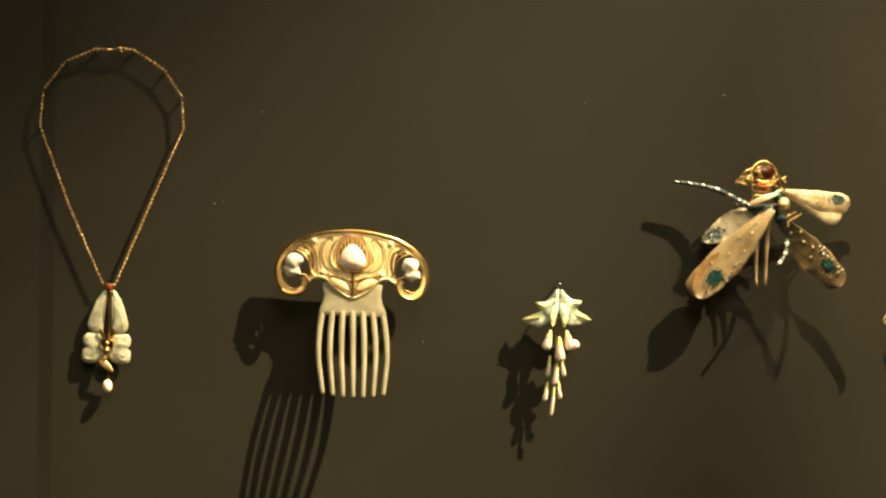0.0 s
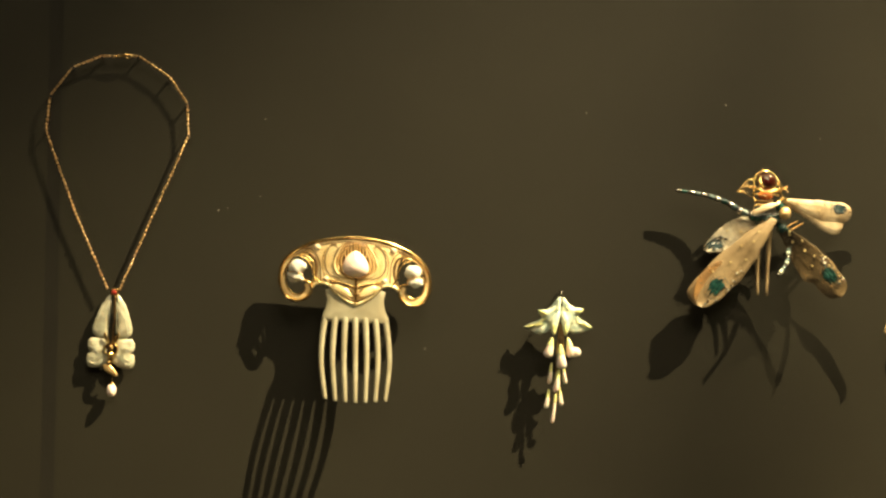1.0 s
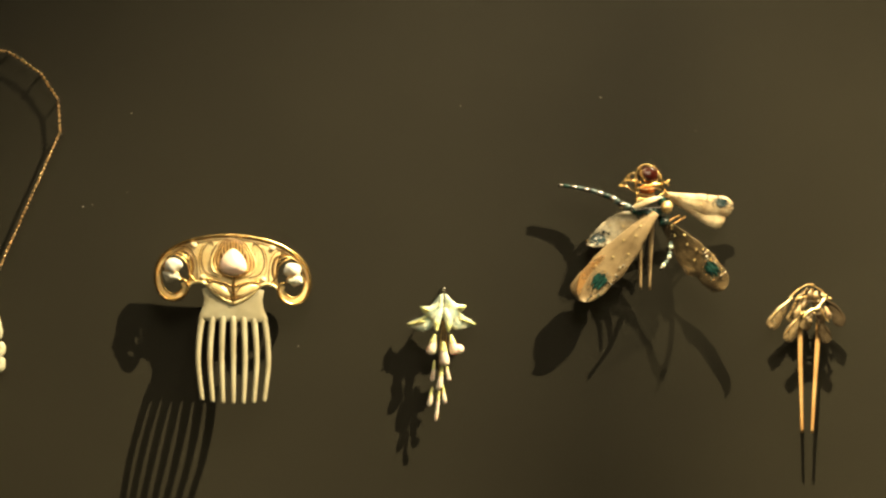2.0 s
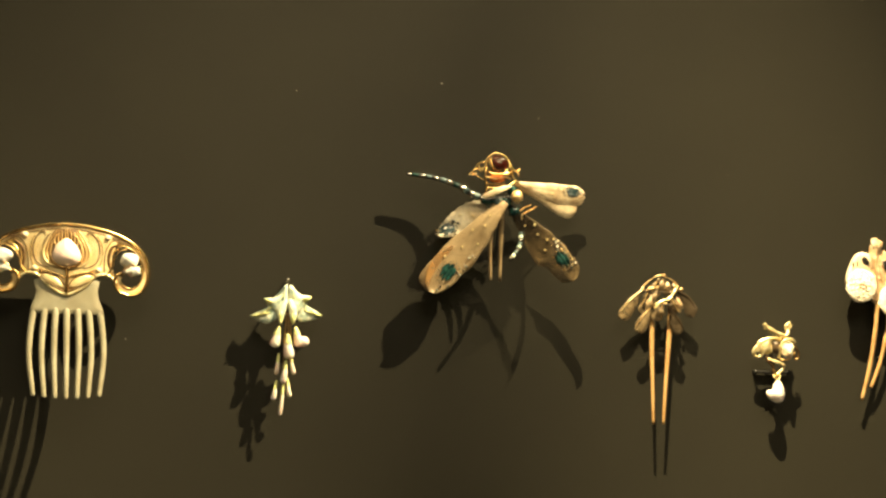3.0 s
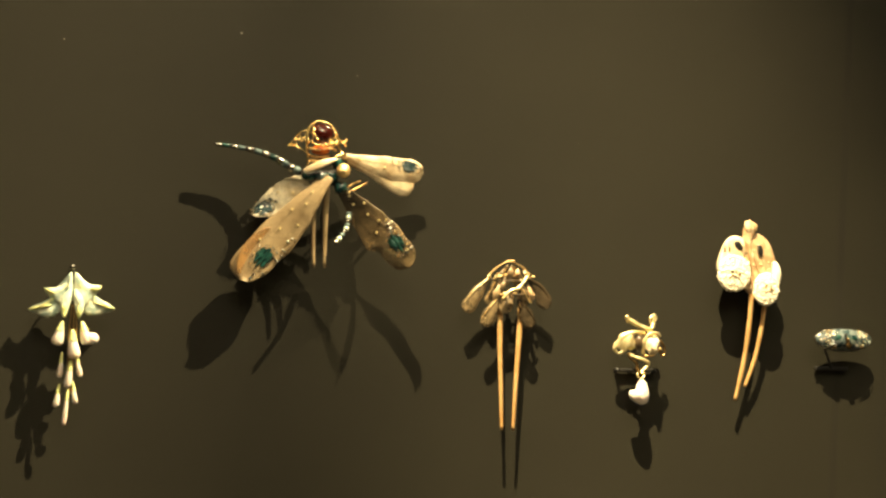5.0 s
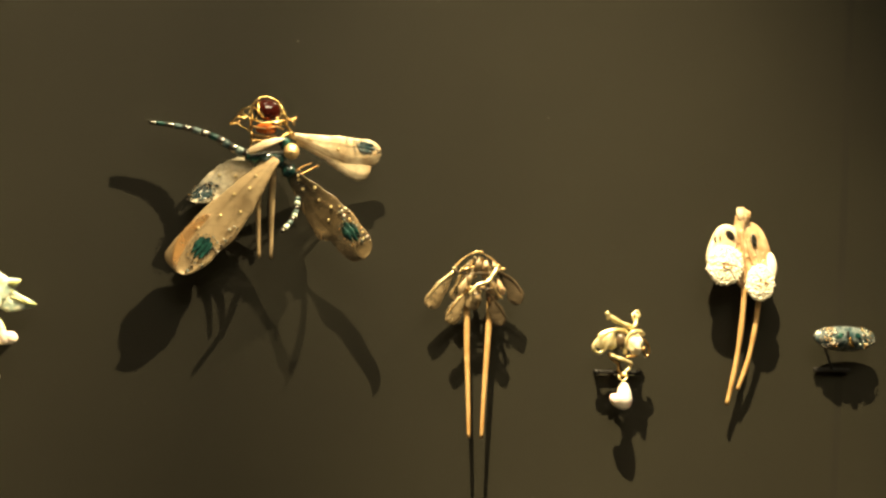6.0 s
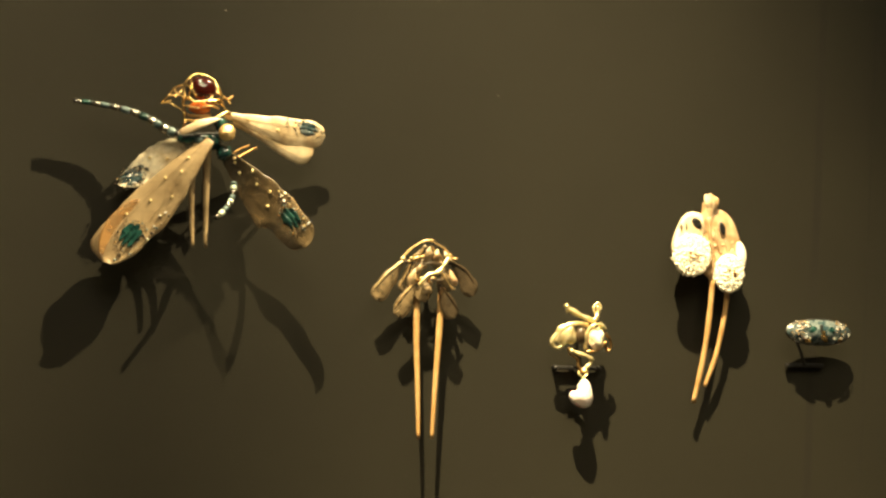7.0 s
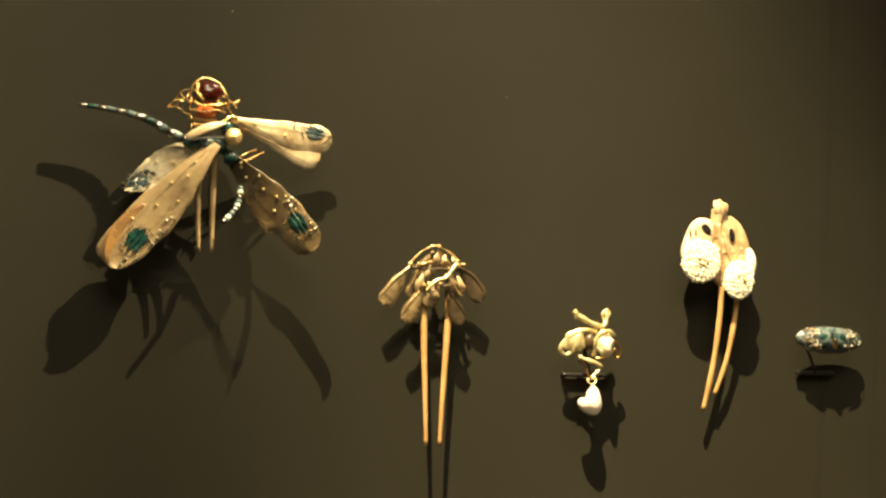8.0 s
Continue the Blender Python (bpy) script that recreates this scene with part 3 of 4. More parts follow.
    bud = [(0, 41.2), (3.2, 39.6), (6.6, 36.4), (8.8, 31.6), (8.0, 27.6), (4.4, 25.4), (0, 24.8), (-4.4, 25.4), (-8.0, 27.6), (-8.8, 31.6), (-6.6, 36.4), (-3.2, 39.6)]
    part("pink_pearl", slab(mesh(), [(p[0], p[2]) for p in spline([(x * 0.92, 0, z) for x, z in bud], 3, True)], lambda x, z: -comb_depth(z) - 1.6, 1.8, 3.6, 6, (0, 31.4), 1.0), PEARL, root, "large rosy bud-shaped pearl")
    wire("bud_cup", [(-8.4, 27.6), (-4.6, 24.6), (0, 23.8), (4.6, 24.6), (8.4, 27.6)], 0.8, DARKGOLD, 2.6)
    part("stand", tube(mesh(), [(0, 0, 12), (0, -16.4, 12)], 1.2, 8, per=1), BLACK, root, "black steel stud")
    # the whole comb is a little skewed
    for ob in root.children:
        for v in ob.data.vertices:
            v.co.x = 1.018 * v.co.x - 0.05 * (v.co.z - 0.018)
            v.co.z += 0.0012 + 0.008 * v.co.x
            v.co.y += 2.7 * v.co.x ** 2


comb()


# ---- the blossom brooch ----
def blossom_brooch():
    root = thing("blossom_brooch", 79.0, -0.8, "pale green enamel leaf brooch with hanging cream blossoms", "brooch", turn=1.0)

    def petal(name, pts, y, dome, mat, core=None, s=1, parent=root):
        line = spline([(s * x, 0, z) for x, z in pts], 2, True)
        return part(name, slab(mesh(), [(p.x, p.z) for p in line], lambda x, z: y + 0.015 * (x - s * 6) ** 2 + 0.35 * math.sin(x * 1.3) * math.cos(z * 1.1), 1.0, dome, 4, core, 0.4), mat, parent)

    for s in (-1, 1):
        up = 1.3 * s
        low = petal("leaf", [(3, 9), (9, 9.6 + up), (14, 6.4 + up), (22.6, 1.8 + up), (18, -0.6 + up), (12, -2.4 + up), (6, 0)], -9.6, 0.9, LEAFENAMEL, (s * 11, 3 + up), s)
        petal("leaf_edge", [(10, 4.6 + up), (15, 4.4 + up), (22.8, 1.7 + up), (17, 1.8 + up)], -10.9, 0.6, LEAFTIP, None, s)
        petal("leaf", [(0.4, 21), (4, 18.4), (8.6, 13.8 + up), (14.8, 13.4 + up), (11.6, 8.6 + up), (6.4, 3.4), (1, 4.6)], -11.0, 0.9, LEAFENAMEL, (s * 5, 11), s)
        petal("leaf_edge", [(8.6, 12.0 + up), (14.9, 13.3 + up), (11.2, 9.8 + up)], -12.3, 0.5, LEAFTIP, None, s)
        petal("leaf", [(0.2, 12), (3.2, 11), (6.2, 5.0), (5.4, -0.4), (3.6, -3.2), (1.4, 3)], -12.6, 1.0, LEAFENAMEL, (s * 3.4, 4.6), s)
        petal("leaf_edge", [(3.0, 4), (5.4, 3.0), (4.8, -0.6), (3.6, -3.3), (2.6, 0)], -13.9, 0.5, LEAFTIP, None, s)
        part("leaf_vein", tube(mesh(), [(s * 2.5, -13.2, 15), (s * 9, -12.0, 8.6 + up), (s * 19, -10.6, 2 + up)], 0.3, 5), LEAFTIP, root)
    for a in (-0.4, 1.4, 3.0):
        part("stem", tube(mesh(), [(a * 0.6, -11.5, 4), (a, -12, -8), (a * 0.9, -11.5, -20), (a * 0.4 + 0.5, -11, -44)], 0.42, 6), DARKGOLD, root)

    def bud(x, z, l, w, lean, y=-12.0, mat=BLOSSOM):
        tipx = x + lean * l
        pts = [(x, y, z), (x + lean * l * 0.35, y - 1.0, z - l * 0.45), (tipx, y, z - l)]
        one = part("blossom", tube(mesh(), pts, lambda f: max(0.25, w * (0.32 + 0.72 * f ** 1.1) * math.sqrt(max(0.0, 1 - max(0.0, (f - 0.7) / 0.31) ** 2))), 10, per=6, flat=0.85), mat, root)
        part("calyx", tube(mesh(), [(x - lean * 2, y, z + 2.4), (x, y, z + 0.5), (x + lean * l * 0.3, y - 0.7, z - l * 0.3)], 0.45, 8, end=w * 0.62), LEAFTIP, one)

    bud(-4.8, -7.2, 10.5, 3.7, -0.2)
    bud(1.2, -11.4, 13, 3.9, 0.14, -14.0)
    bud(6.2, -7.0, 9.5, 3.7, 0.34, -12.5)
    blob(bm := mesh(), (10.4, -12.6, -13.4), (4.4, 2.6, 3.3), 0.25, 3)
    part("petal", bm, BLOSSOM, root)
    bud(-3.6, -23.8, 11, 1.8, -0.06)
    bud(1.2, -27.0, 13, 2.4, -0.08, -13.4)
    bud(4.2, -23.6, 10.5, 1.7, 0.25, -11.5)
    bud(-4.0, -40.6, 10, 2.0, -0.12)
    bud(0.6, -41.0, 19, 1.5, -0.05, -13.0)
    bud(3.2, -38.8, 9.6, 1.8, 0.2, -11.5)
    part("holding_pin", tube(mesh(), [(-1, 0, 23.4), (-1, -14.2, 23.8)], 0.5, 8, per=1), BLACK, root)
    part("pin_head", blob(mesh(), (-1, -14.6, 23.9), (1.5, 1.2, 1.5)), SILVER, root, "small bright pin head")
    part("pin_bar", tube(mesh(), [(-0.6, -13.6, 22), (-0.2, -14.6, 18), (-0.1, -14.4, 15.5)], 0.5, 6), BLACK, root)
    # the hanging blossoms bend back towards the panel
    for ob in root.children_recursive:
        for v in ob.data.vertices:
            v.co.y *= 1 - 0.24 * min(1.0, max(0.0, (-v.co.z - 0.008) / 0.05))


blossom_brooch()


# ---- the winged insect hair ornament ----
def insect():
    root = thing("insect_hairpin", 208.0, 60.0, "winged insect hairpin of brown horn, gold and teal enamel", "hairpin")

    def rod(name, pts, r, mat, parent=root, **kw):
        return part(name, tube(mesh(), pts, r, 8, **kw), mat, parent)

    # the upper tail: tapering segments with bright rings
    def tail(pts, r0, r1, n, mats):
        line = spline(pts, 12)
        whole = None
        for k in range(n):
            a, b = k / n * (len(line) - 1), (k + 0.86) / n * (len(line) - 1)
            cut = [line[min(int(round(a + (b - a) * q / 4)), len(line) - 1)] for q in range(5)]
            r = r0 + (r1 - r0) * k / n
            one = part("tail_segment", tube(mesh(), cut, lambda f: r * (0.92 + 0.1 * math.sin(math.pi * f)), 8, per=1), mats[k % len(mats)], root)
            part("tail_ring", tube(mesh(), [line[min(int(round(b)), len(line) - 1)], line[min(int(round(b)) + 1, len(line) - 1)]], r * 0.72, 8, per=1), BLACK, one)

    tail([(-9, -13, 19.6), (-17, -12.4, 23), (-25, -11.6, 27.6), (-36, -11, 31), (-47, -10.8, 32.6), (-57.6, -10.6, 33.4)], 2.5, 1.0, 13, (SILVER, PALETEAL, SILVER, PALETEAL, SILVER, TEAL))
    rod("tail_tip", [(-54, -10.7, 33.4), (-58.6, -10.4, 34.2)], 0.8, SILVER, end=0.4, per=1)
    tail([(16.6, -15, -0.6), (16.0, -17.6, -7), (13.2, -20.4, -12.6), (8.0, -24.0, -18.2)], 1.5, 1.25, 9, (PALETEAL, LEAFENAMEL, SILVER))

    # thorax: enamel plates and a gold ball
    for x, z, w, h, mat in ((-6, 18.4, 5.0, 3.2, TEAL), (0, 18.6, 4.4, 3.0, PALETEAL), (5.4, 17.6, 4.2, 4.2, TEAL), (9.2, 27, 3.4, 3.6, TEAL), (11.6, 12.6, 4.0, 4.0, TEAL)):
        part("thorax_plate", blob(mesh(), (x, -13, z), (w, 3.6, h), 0.4, x, 2, 0.6), mat, root)
    part("gold_ball", blob(mesh(), (11.8, -17, 22.2), (4.0, 3.6, 4.0), 0.22, 2, 3, 0.4), SATIN, root, "hammered gold ball")
    part("thorax_ridge", blade(mesh(), [(-9.6, -15, 20.4), (0, -17.4, 25.6), (8.4, -16, 28.6)], lambda f: lens_shape(f, 1.2, 0.5, 1.3), 0.9, ripple=0.1), CREAM, root, "cream horn ridge")
    rod("thorax_line", [(-8.6, -16.4, 18.8), (0, -17, 20.6), (8.6, -16.4, 21.4)], 0.6, BLACK)
    rod("gold_collar", [(5.6, -15, 27.8), (10.6, -15.4, 31.6), (13.4, -14.6, 31.2)], 0.9, GOLD)

    # head: a dark stone gripped by gold openwork
    part("red_stone", blob(mesh(), (0.2, -15.0, 42.6), (7.4, 4.6, 6.0), 0.06, 1, 3), GARNET, root, "dark red polished stone")
    # the glow below the garnet is put into this body's orange colour
    part("red_stone", blob(mesh(), (-1.0, -15.5, 33.0), (5.0, 3.4, 3.2), 0.2, 3), ORANGE, root, "orange body coloured like the glow below the garnet")
    cage = [(-8.2, -15.4, 39.4), (-7.6, -16, 45.4), (-2.4, -16.4, 49.2), (4.4, -16, 47.4), (8.6, -15, 41.8), (9.6, -14.6, 35.2)]
    rod("stone_claw", cage, 0.45, GOLD)
    rod("stone_claw", [(-7.8, -17.4, 37.4), (-3.2, -19.4, 35.4), (2.6, -19.6, 36.2), (8.4, -17, 36.4)], 0.6, GOLD, flat=0.8)
    part("stone_cap", blob(mesh(), (5.4, -17.6, 36.4), (3.4, 1.6, 1.6), 0.5, 5, 2, 0.5), GOLD, root)
    rod("stone_claw", [(-7.6, -16.6, 33.6), (-2.4, -18.4, 32.6), (3.2, -18.2, 34.0), (7.6, -16.4, 33.2)], 0.5, DARKGOLD)
    rod("stone_claw", [(-7.8, -15.4, 39.4), (-8.8, -15.4, 33.6), (-7.8, -14.6, 28), (-8.4, -13.4, 22.4)], 0.6, GOLD)
    rod("stone_claw", [(-6.8, -15.2, 43.6), (-12, -14, 42.6), (-15.4, -13, 38.2), (-18.6, -12.4, 34.6)], 0.4, GOLD)
    rod("stone_claw", [(-15.6, -13, 38.4), (-11.8, -13.2, 38.8), (-12.6, -13.4, 41.4)], 0.5, GOLD)
    rod("stone_claw", [(-18.4, -12.4, 34.8), (-15.0, -12.8, 35.2), (-13.8, -13, 36.6)], 0.5, GOLD)
    rod("stone_claw", [(6.8, -15, 42), (11.4, -13.8, 38.6), (14.6, -13, 40.2), (12.6, -12.6, 38)], 0.5, DARKGOLD)
    rod("stone_claw", [(7.4, -15, 37.6), (10.6, -14, 34.0), (13.4, -13.4, 31)], 0.7, GOLD)
    for k, (x0, z0, x1, z1) in enumerate(((-7.4, 43, -3.4, 38.6), (7.6, 43, 4.0, 38.4), (-5.6, 46.4, -6.6, 37), (5.4, 46.2, 7.4, 37.4), (-9.6, 41.4, -12.4, 37.2), (-8.2, 36, -11.6, 38.4), (9.4, 38, 12.4, 36.2))):
        rod("filigree_wire", [(x0, -17.6, z0), ((x0 + x1) / 2 + 0.6, -19.2, (z0 + z1) / 2), (x1, -18.6, z1)], 0.3, GOLD, end=0.22)
        part("gold_bead", blob(mesh(), (x1, -18.8, z1), (0.8, 0.8, 0.8), 0.2, k, 1), GOLD, root)
    rod("head_wire", [(-16, -12.6, 36), (-10, -12.6, 32.4), (-8, -12.8, 31)], 0.25, GOLD)
    for k in range(4):
        part("gold_bead", blob(mesh(), (-8.6 + 0.3 * k, -15.8, 37 - 3.6 * k), (1.2, 1.1, 1.2), fine=1), GOLD, root)
    for z in (27, 29.4):
        rod("neck_ring", [(-6.6, -14.4, z), (-1.4, -16, z - 0.5), (4, -14.6, z + 0.6)], 0.75, DARKGOLD)

    # wings
    def wing(name, spine, width, mat, dots, spot_at, lean=0.0, enamel=TEAL, cup=0.8, ripple=0.03, veins=((0.1, 0.4), (0.1, -0.4))):
        one = part(name, blade(mesh(), spine, width, 0.45, 14, 12, cup, ripple * 0.6, 7.5, lean=lean), mat, root)
        line = spline(spine, 10)

        def on(f, s, out=0.8):
            i = min(int(f * (len(line) - 1)), len(line) - 2)
            way = (line[i + 1] - line[i]).normalized()
            w = width(f)
            w = (w if isinstance(w, float) else w[1] if s > 0 else w[0])
            return line[i] + Vector((-way.z, 0, way.x)) * w * s + Vector((0, cup * s * s - lean * s - out, 0))

        def w_at(f):
            w = width(f)
            return w if isinstance(w, float) else w[1]

        for f, s in dots:
            part("gold_dot", blob(mesh(), on(f, s, 0.45), (0.8, 0.6, 0.8), fine=1), PALEGOLD, one)
        jit = random.Random(len(dots) + 5)
        for f, s, n in spot_at:
            q = on(f, s, 0.45)
            way = (line[min(int(f * (len(line) - 1)) + 1, len(line) - 1)] - line[int(f * (len(line) - 1))]).normalized()
            side = Vector((-way.z, 0, way.x))
            # a patch of enamel cells with a ragged silver border
            long, wide = 0.55 * n, 0.32 * n
            tilt = Vector((0, -lean / max(1.0, w_at(f)), 0))
            for k in (-1, 0, 1):
                mid = q + (side + tilt) * wide * 0.62 * k
                reach = long * (1.0 - 0.22 * abs(k))
                part("enamel_cell", blade(mesh(), [mid - way * reach, mid - way * 0.2 * reach - Vector((0, 0.1, 0)), mid + way * reach], lambda f: lens_shape(f, wide * 0.42, 0.5, 0.4), 0.4, 5, 4, 0.1, 0.14, 2.4, seed=k, lean=lean * 0.3), enamel, one)
            for k in range(30):
                a = 2 * math.pi * k / 30
                p = q + way * (long + jit.uniform(0.6, 2.4)) * math.cos(a) + (side + tilt) * (wide + jit.uniform(0.4, 2.0)) * math.sin(a)
                part("cell_wall", blob(mesh(), p - Vector((0, 0.25, 0)), (jit.uniform(0.25, 0.7), 0.25, jit.uniform(0.25, 0.6)), 0.6, k, 1, 0.4), (SILVER, BROWN, PALETEAL, DARKGOLD)[k % 4], one)
        for a, b in veins:
            part("vein", tube(mesh(), [on(0.08, b * 0.4, 0.55), on(0.4, b * 0.8, 0.55), on(0.7, b, 0.55), on(0.92, b * 0.8, 0.5)], 0.12, 5, end=0.06), mat, one)
        return one, on

    fleck = random.Random(17)
    low_left = [(3.4, -17, 18.6), (-9, -18.4, 3), (-24, -17.4, -16), (-41.8, -15.4, -40)]
    one, on = wing("wing", low_left, lambda f: (spade(f, 9.6, 2.8, 0.91) * (1 + 0.16 * math.sin(math.pi * f) + 0.03 * math.sin(23 * f)), spade(f, 11.4, 2.8, 0.63) * (1 + 0.03 * math.sin(31 * f))), WING,
                   ((0.34, 0.1), (0.46, -0.4), (0.52, 0.5), (0.62, -0.1), (0.66, 0.6), (0.74, -0.55), (0.26, -0.2)), ((0.80, 0.2, 12),), 2.4)
    for k in range(26):
        part("silver_fleck", blob(mesh(), on(fleck.uniform(0.6, 0.95), fleck.uniform(0.5, 0.95), 0.6), (fleck.uniform(0.4, 0.9), 0.4, fleck.uniform(0.4, 0.9)), 0.6, k, 1), (SILVER, PALETEAL, WHITEPEARL, SILVER, BROWN)[k % 5], one)
    part("amber_patch", blade(mesh(), [on(0.66, -0.55, 0.42), on(0.82, -0.55, 0.42), on(0.97, -0.25, 0.42)], lambda f: lens_shape(f, 4.6, 0.6, 0.3), 0.16), TIPHORN, one)

    mid_left = [(-6.4, -11, 14.6), (-15, -10.6, 9.6), (-25.4, -9.4, 2.2), (-35.6, -8.8, -4.4)]
    one, on = wing("wing", mid_left, lambda f: (lens_shape(f, 5.6, 0.5, 4.2, 0.7), lens_shape(f, 6.0, 0.45, 4.4, 0.7) * (1 + 0.06 * math.sin(19 * f))), WINGPALE,
                   ((0.36, 0.1), (0.5, -0.5)), ((0.80, -0.1, 10),), 3.0, DOME, ripple=0.05)
    for k in range(26):
        part("silver_fleck", blob(mesh(), on(fleck.uniform(0.6, 0.95), fleck.uniform(-0.9, 0.9), 0.6), (fleck.uniform(0.5, 1.3), 0.4, fleck.uniform(0.4, 1.0)), 0.6, k, 1), (SILVER, PALETEAL, WHITEPEARL, SILVER, BROWN)[k % 5], one)

    low_right = [(9.6, -13, 14), (19.8, -15.4, 5), (34.4, -18.4, -9.4), (50.2, -22.2, -30.2)]

    def torn(f):
        """The inner edge of the wing: a long lobe, a notch, and a narrow end."""
        if f < 0.74:
            return spade(f, 11.6, 1.6, 0.74)
        if f < 0.79:
            return 11.6 - 4.6 * (f - 0.74) / 0.05
        return max(0.05, 7.0 * math.sqrt(max(0.0, 1 - ((f - 0.79) / 0.21) ** 2)))

    one, on = wing("wing", low_right, lambda f: (torn(f), spade(f, 9.6, 1.6, 0.84) * (1 + 0.04 * math.sin(37 * f))), WINGDARK,
                   ((0.2, 0.5), (0.26, 0.1), (0.36, -0.2), (0.42, 0.6), (0.5, 0.1), (0.62, 0.35), (0.68, -0.2)), ((0.82, 0.3, 11),), 3.3, ripple=0.02)
    for k in range(24):
        part("silver_fleck", blob(mesh(), on(fleck.uniform(0.62, 0.95), fleck.uniform(0.4, 0.95), 0.6), (fleck.uniform(0.4, 0.8), 0.4, fleck.uniform(0.4, 0.8)), 0.6, k, 1), (SILVER, PALEGOLD, WHITEPEARL, BROWN)[k % 4], one)

    up_right = [(10.6, -14.6, 31), (24, -13.4, 29), (41, -12, 26.6), (60.4, -10.8, 24.2)]
    one, on = wing("wing", up_right, lambda f: (spade(f, 7.6, 1.4, 0.74) * (1 + 0.03 * math.sin(29 * f)), spade(f, 6.6, 1.2, 0.84) * (1 + 0.04 * math.sin(24 * f))), WINGLIGHT,
                   ((0.6, -0.2), (0.3, 0.1)), ((0.84, 0.35, 9),), 0.6, DOME)
    for k in range(22):
        part("silver_fleck", blob(mesh(), on(fleck.uniform(0.66, 0.985), fleck.uniform(0.6, 0.97), 0.5), (fleck.uniform(0.3, 0.8), 0.3, fleck.uniform(0.3, 0.6)), 0.6, k, 1), (SILVER, WHITEPEARL, DARKGOLD, BROWN)[k % 4], one)
    lobe = [(15, -12.4, 27.6), (30, -11.2, 23.4), (43, -10.4, 19.0), (55.0, -9.8, 15.2)]
    wing("wing", lobe, lambda f: spade(f, 6.2, 1.0, 0.8), WINGLIGHT, (), (), 0.4)
    rod("wing_strut", [(14.6, -10, 9.6), (20, -10, 12.6), (27.6, -10, 17)], 0.5, DARKGOLD)
    rod("wing_strut", [(14, -9, 10.4), (18, -9, 15), (24, -9, 18)], 0.4, DARKGOLD)

    # the two prongs of the hairpin and the stud that holds it
    rod("prong", [(-2.8, -12, 10), (-2.7, -12.8, -6), (-1.0, -14, -31.6)], 2.0, TANHORN, end=0.75, flat=0.7)
    rod("prong", [(3.4, -12, 14), (4.1, -12.8, -6), (5.1, -14, -31.6)], 2.1, TANHORN, end=0.75, flat=0.7)
    part("stand", tube(mesh(), [(2, 0, 16), (2, -12, 17)], 1.3, 8, per=1), BLACK, root, "black steel stud")
    # two black rods added behind the wings to cast thin shadows on the panel
    part("leg", tube(mesh(), [(-6, -7, 8), (-12, -6, -4), (-20, -5, -10), (-24, -4.4, -20)], 0.9, 6), BLACK, root)
    part("leg", tube(mesh(), [(4, -7, 8), (3.4, -6, -4), (4.4, -5, -12), (5, -4.4, -20)], 0.7, 6), BLACK, root)
    # the body arches away from the panel, the wing tips and the tail bend back
    for ob in root.children_recursive:
        for v in ob.data.vertices:
            v.co.y -= 0.0065 * math.exp(-((v.co.x - 0.002) ** 2 + (v.co.z - 0.018) ** 2) / 0.026 ** 2) * min(1.0, -v.co.y / 0.008)


insect()


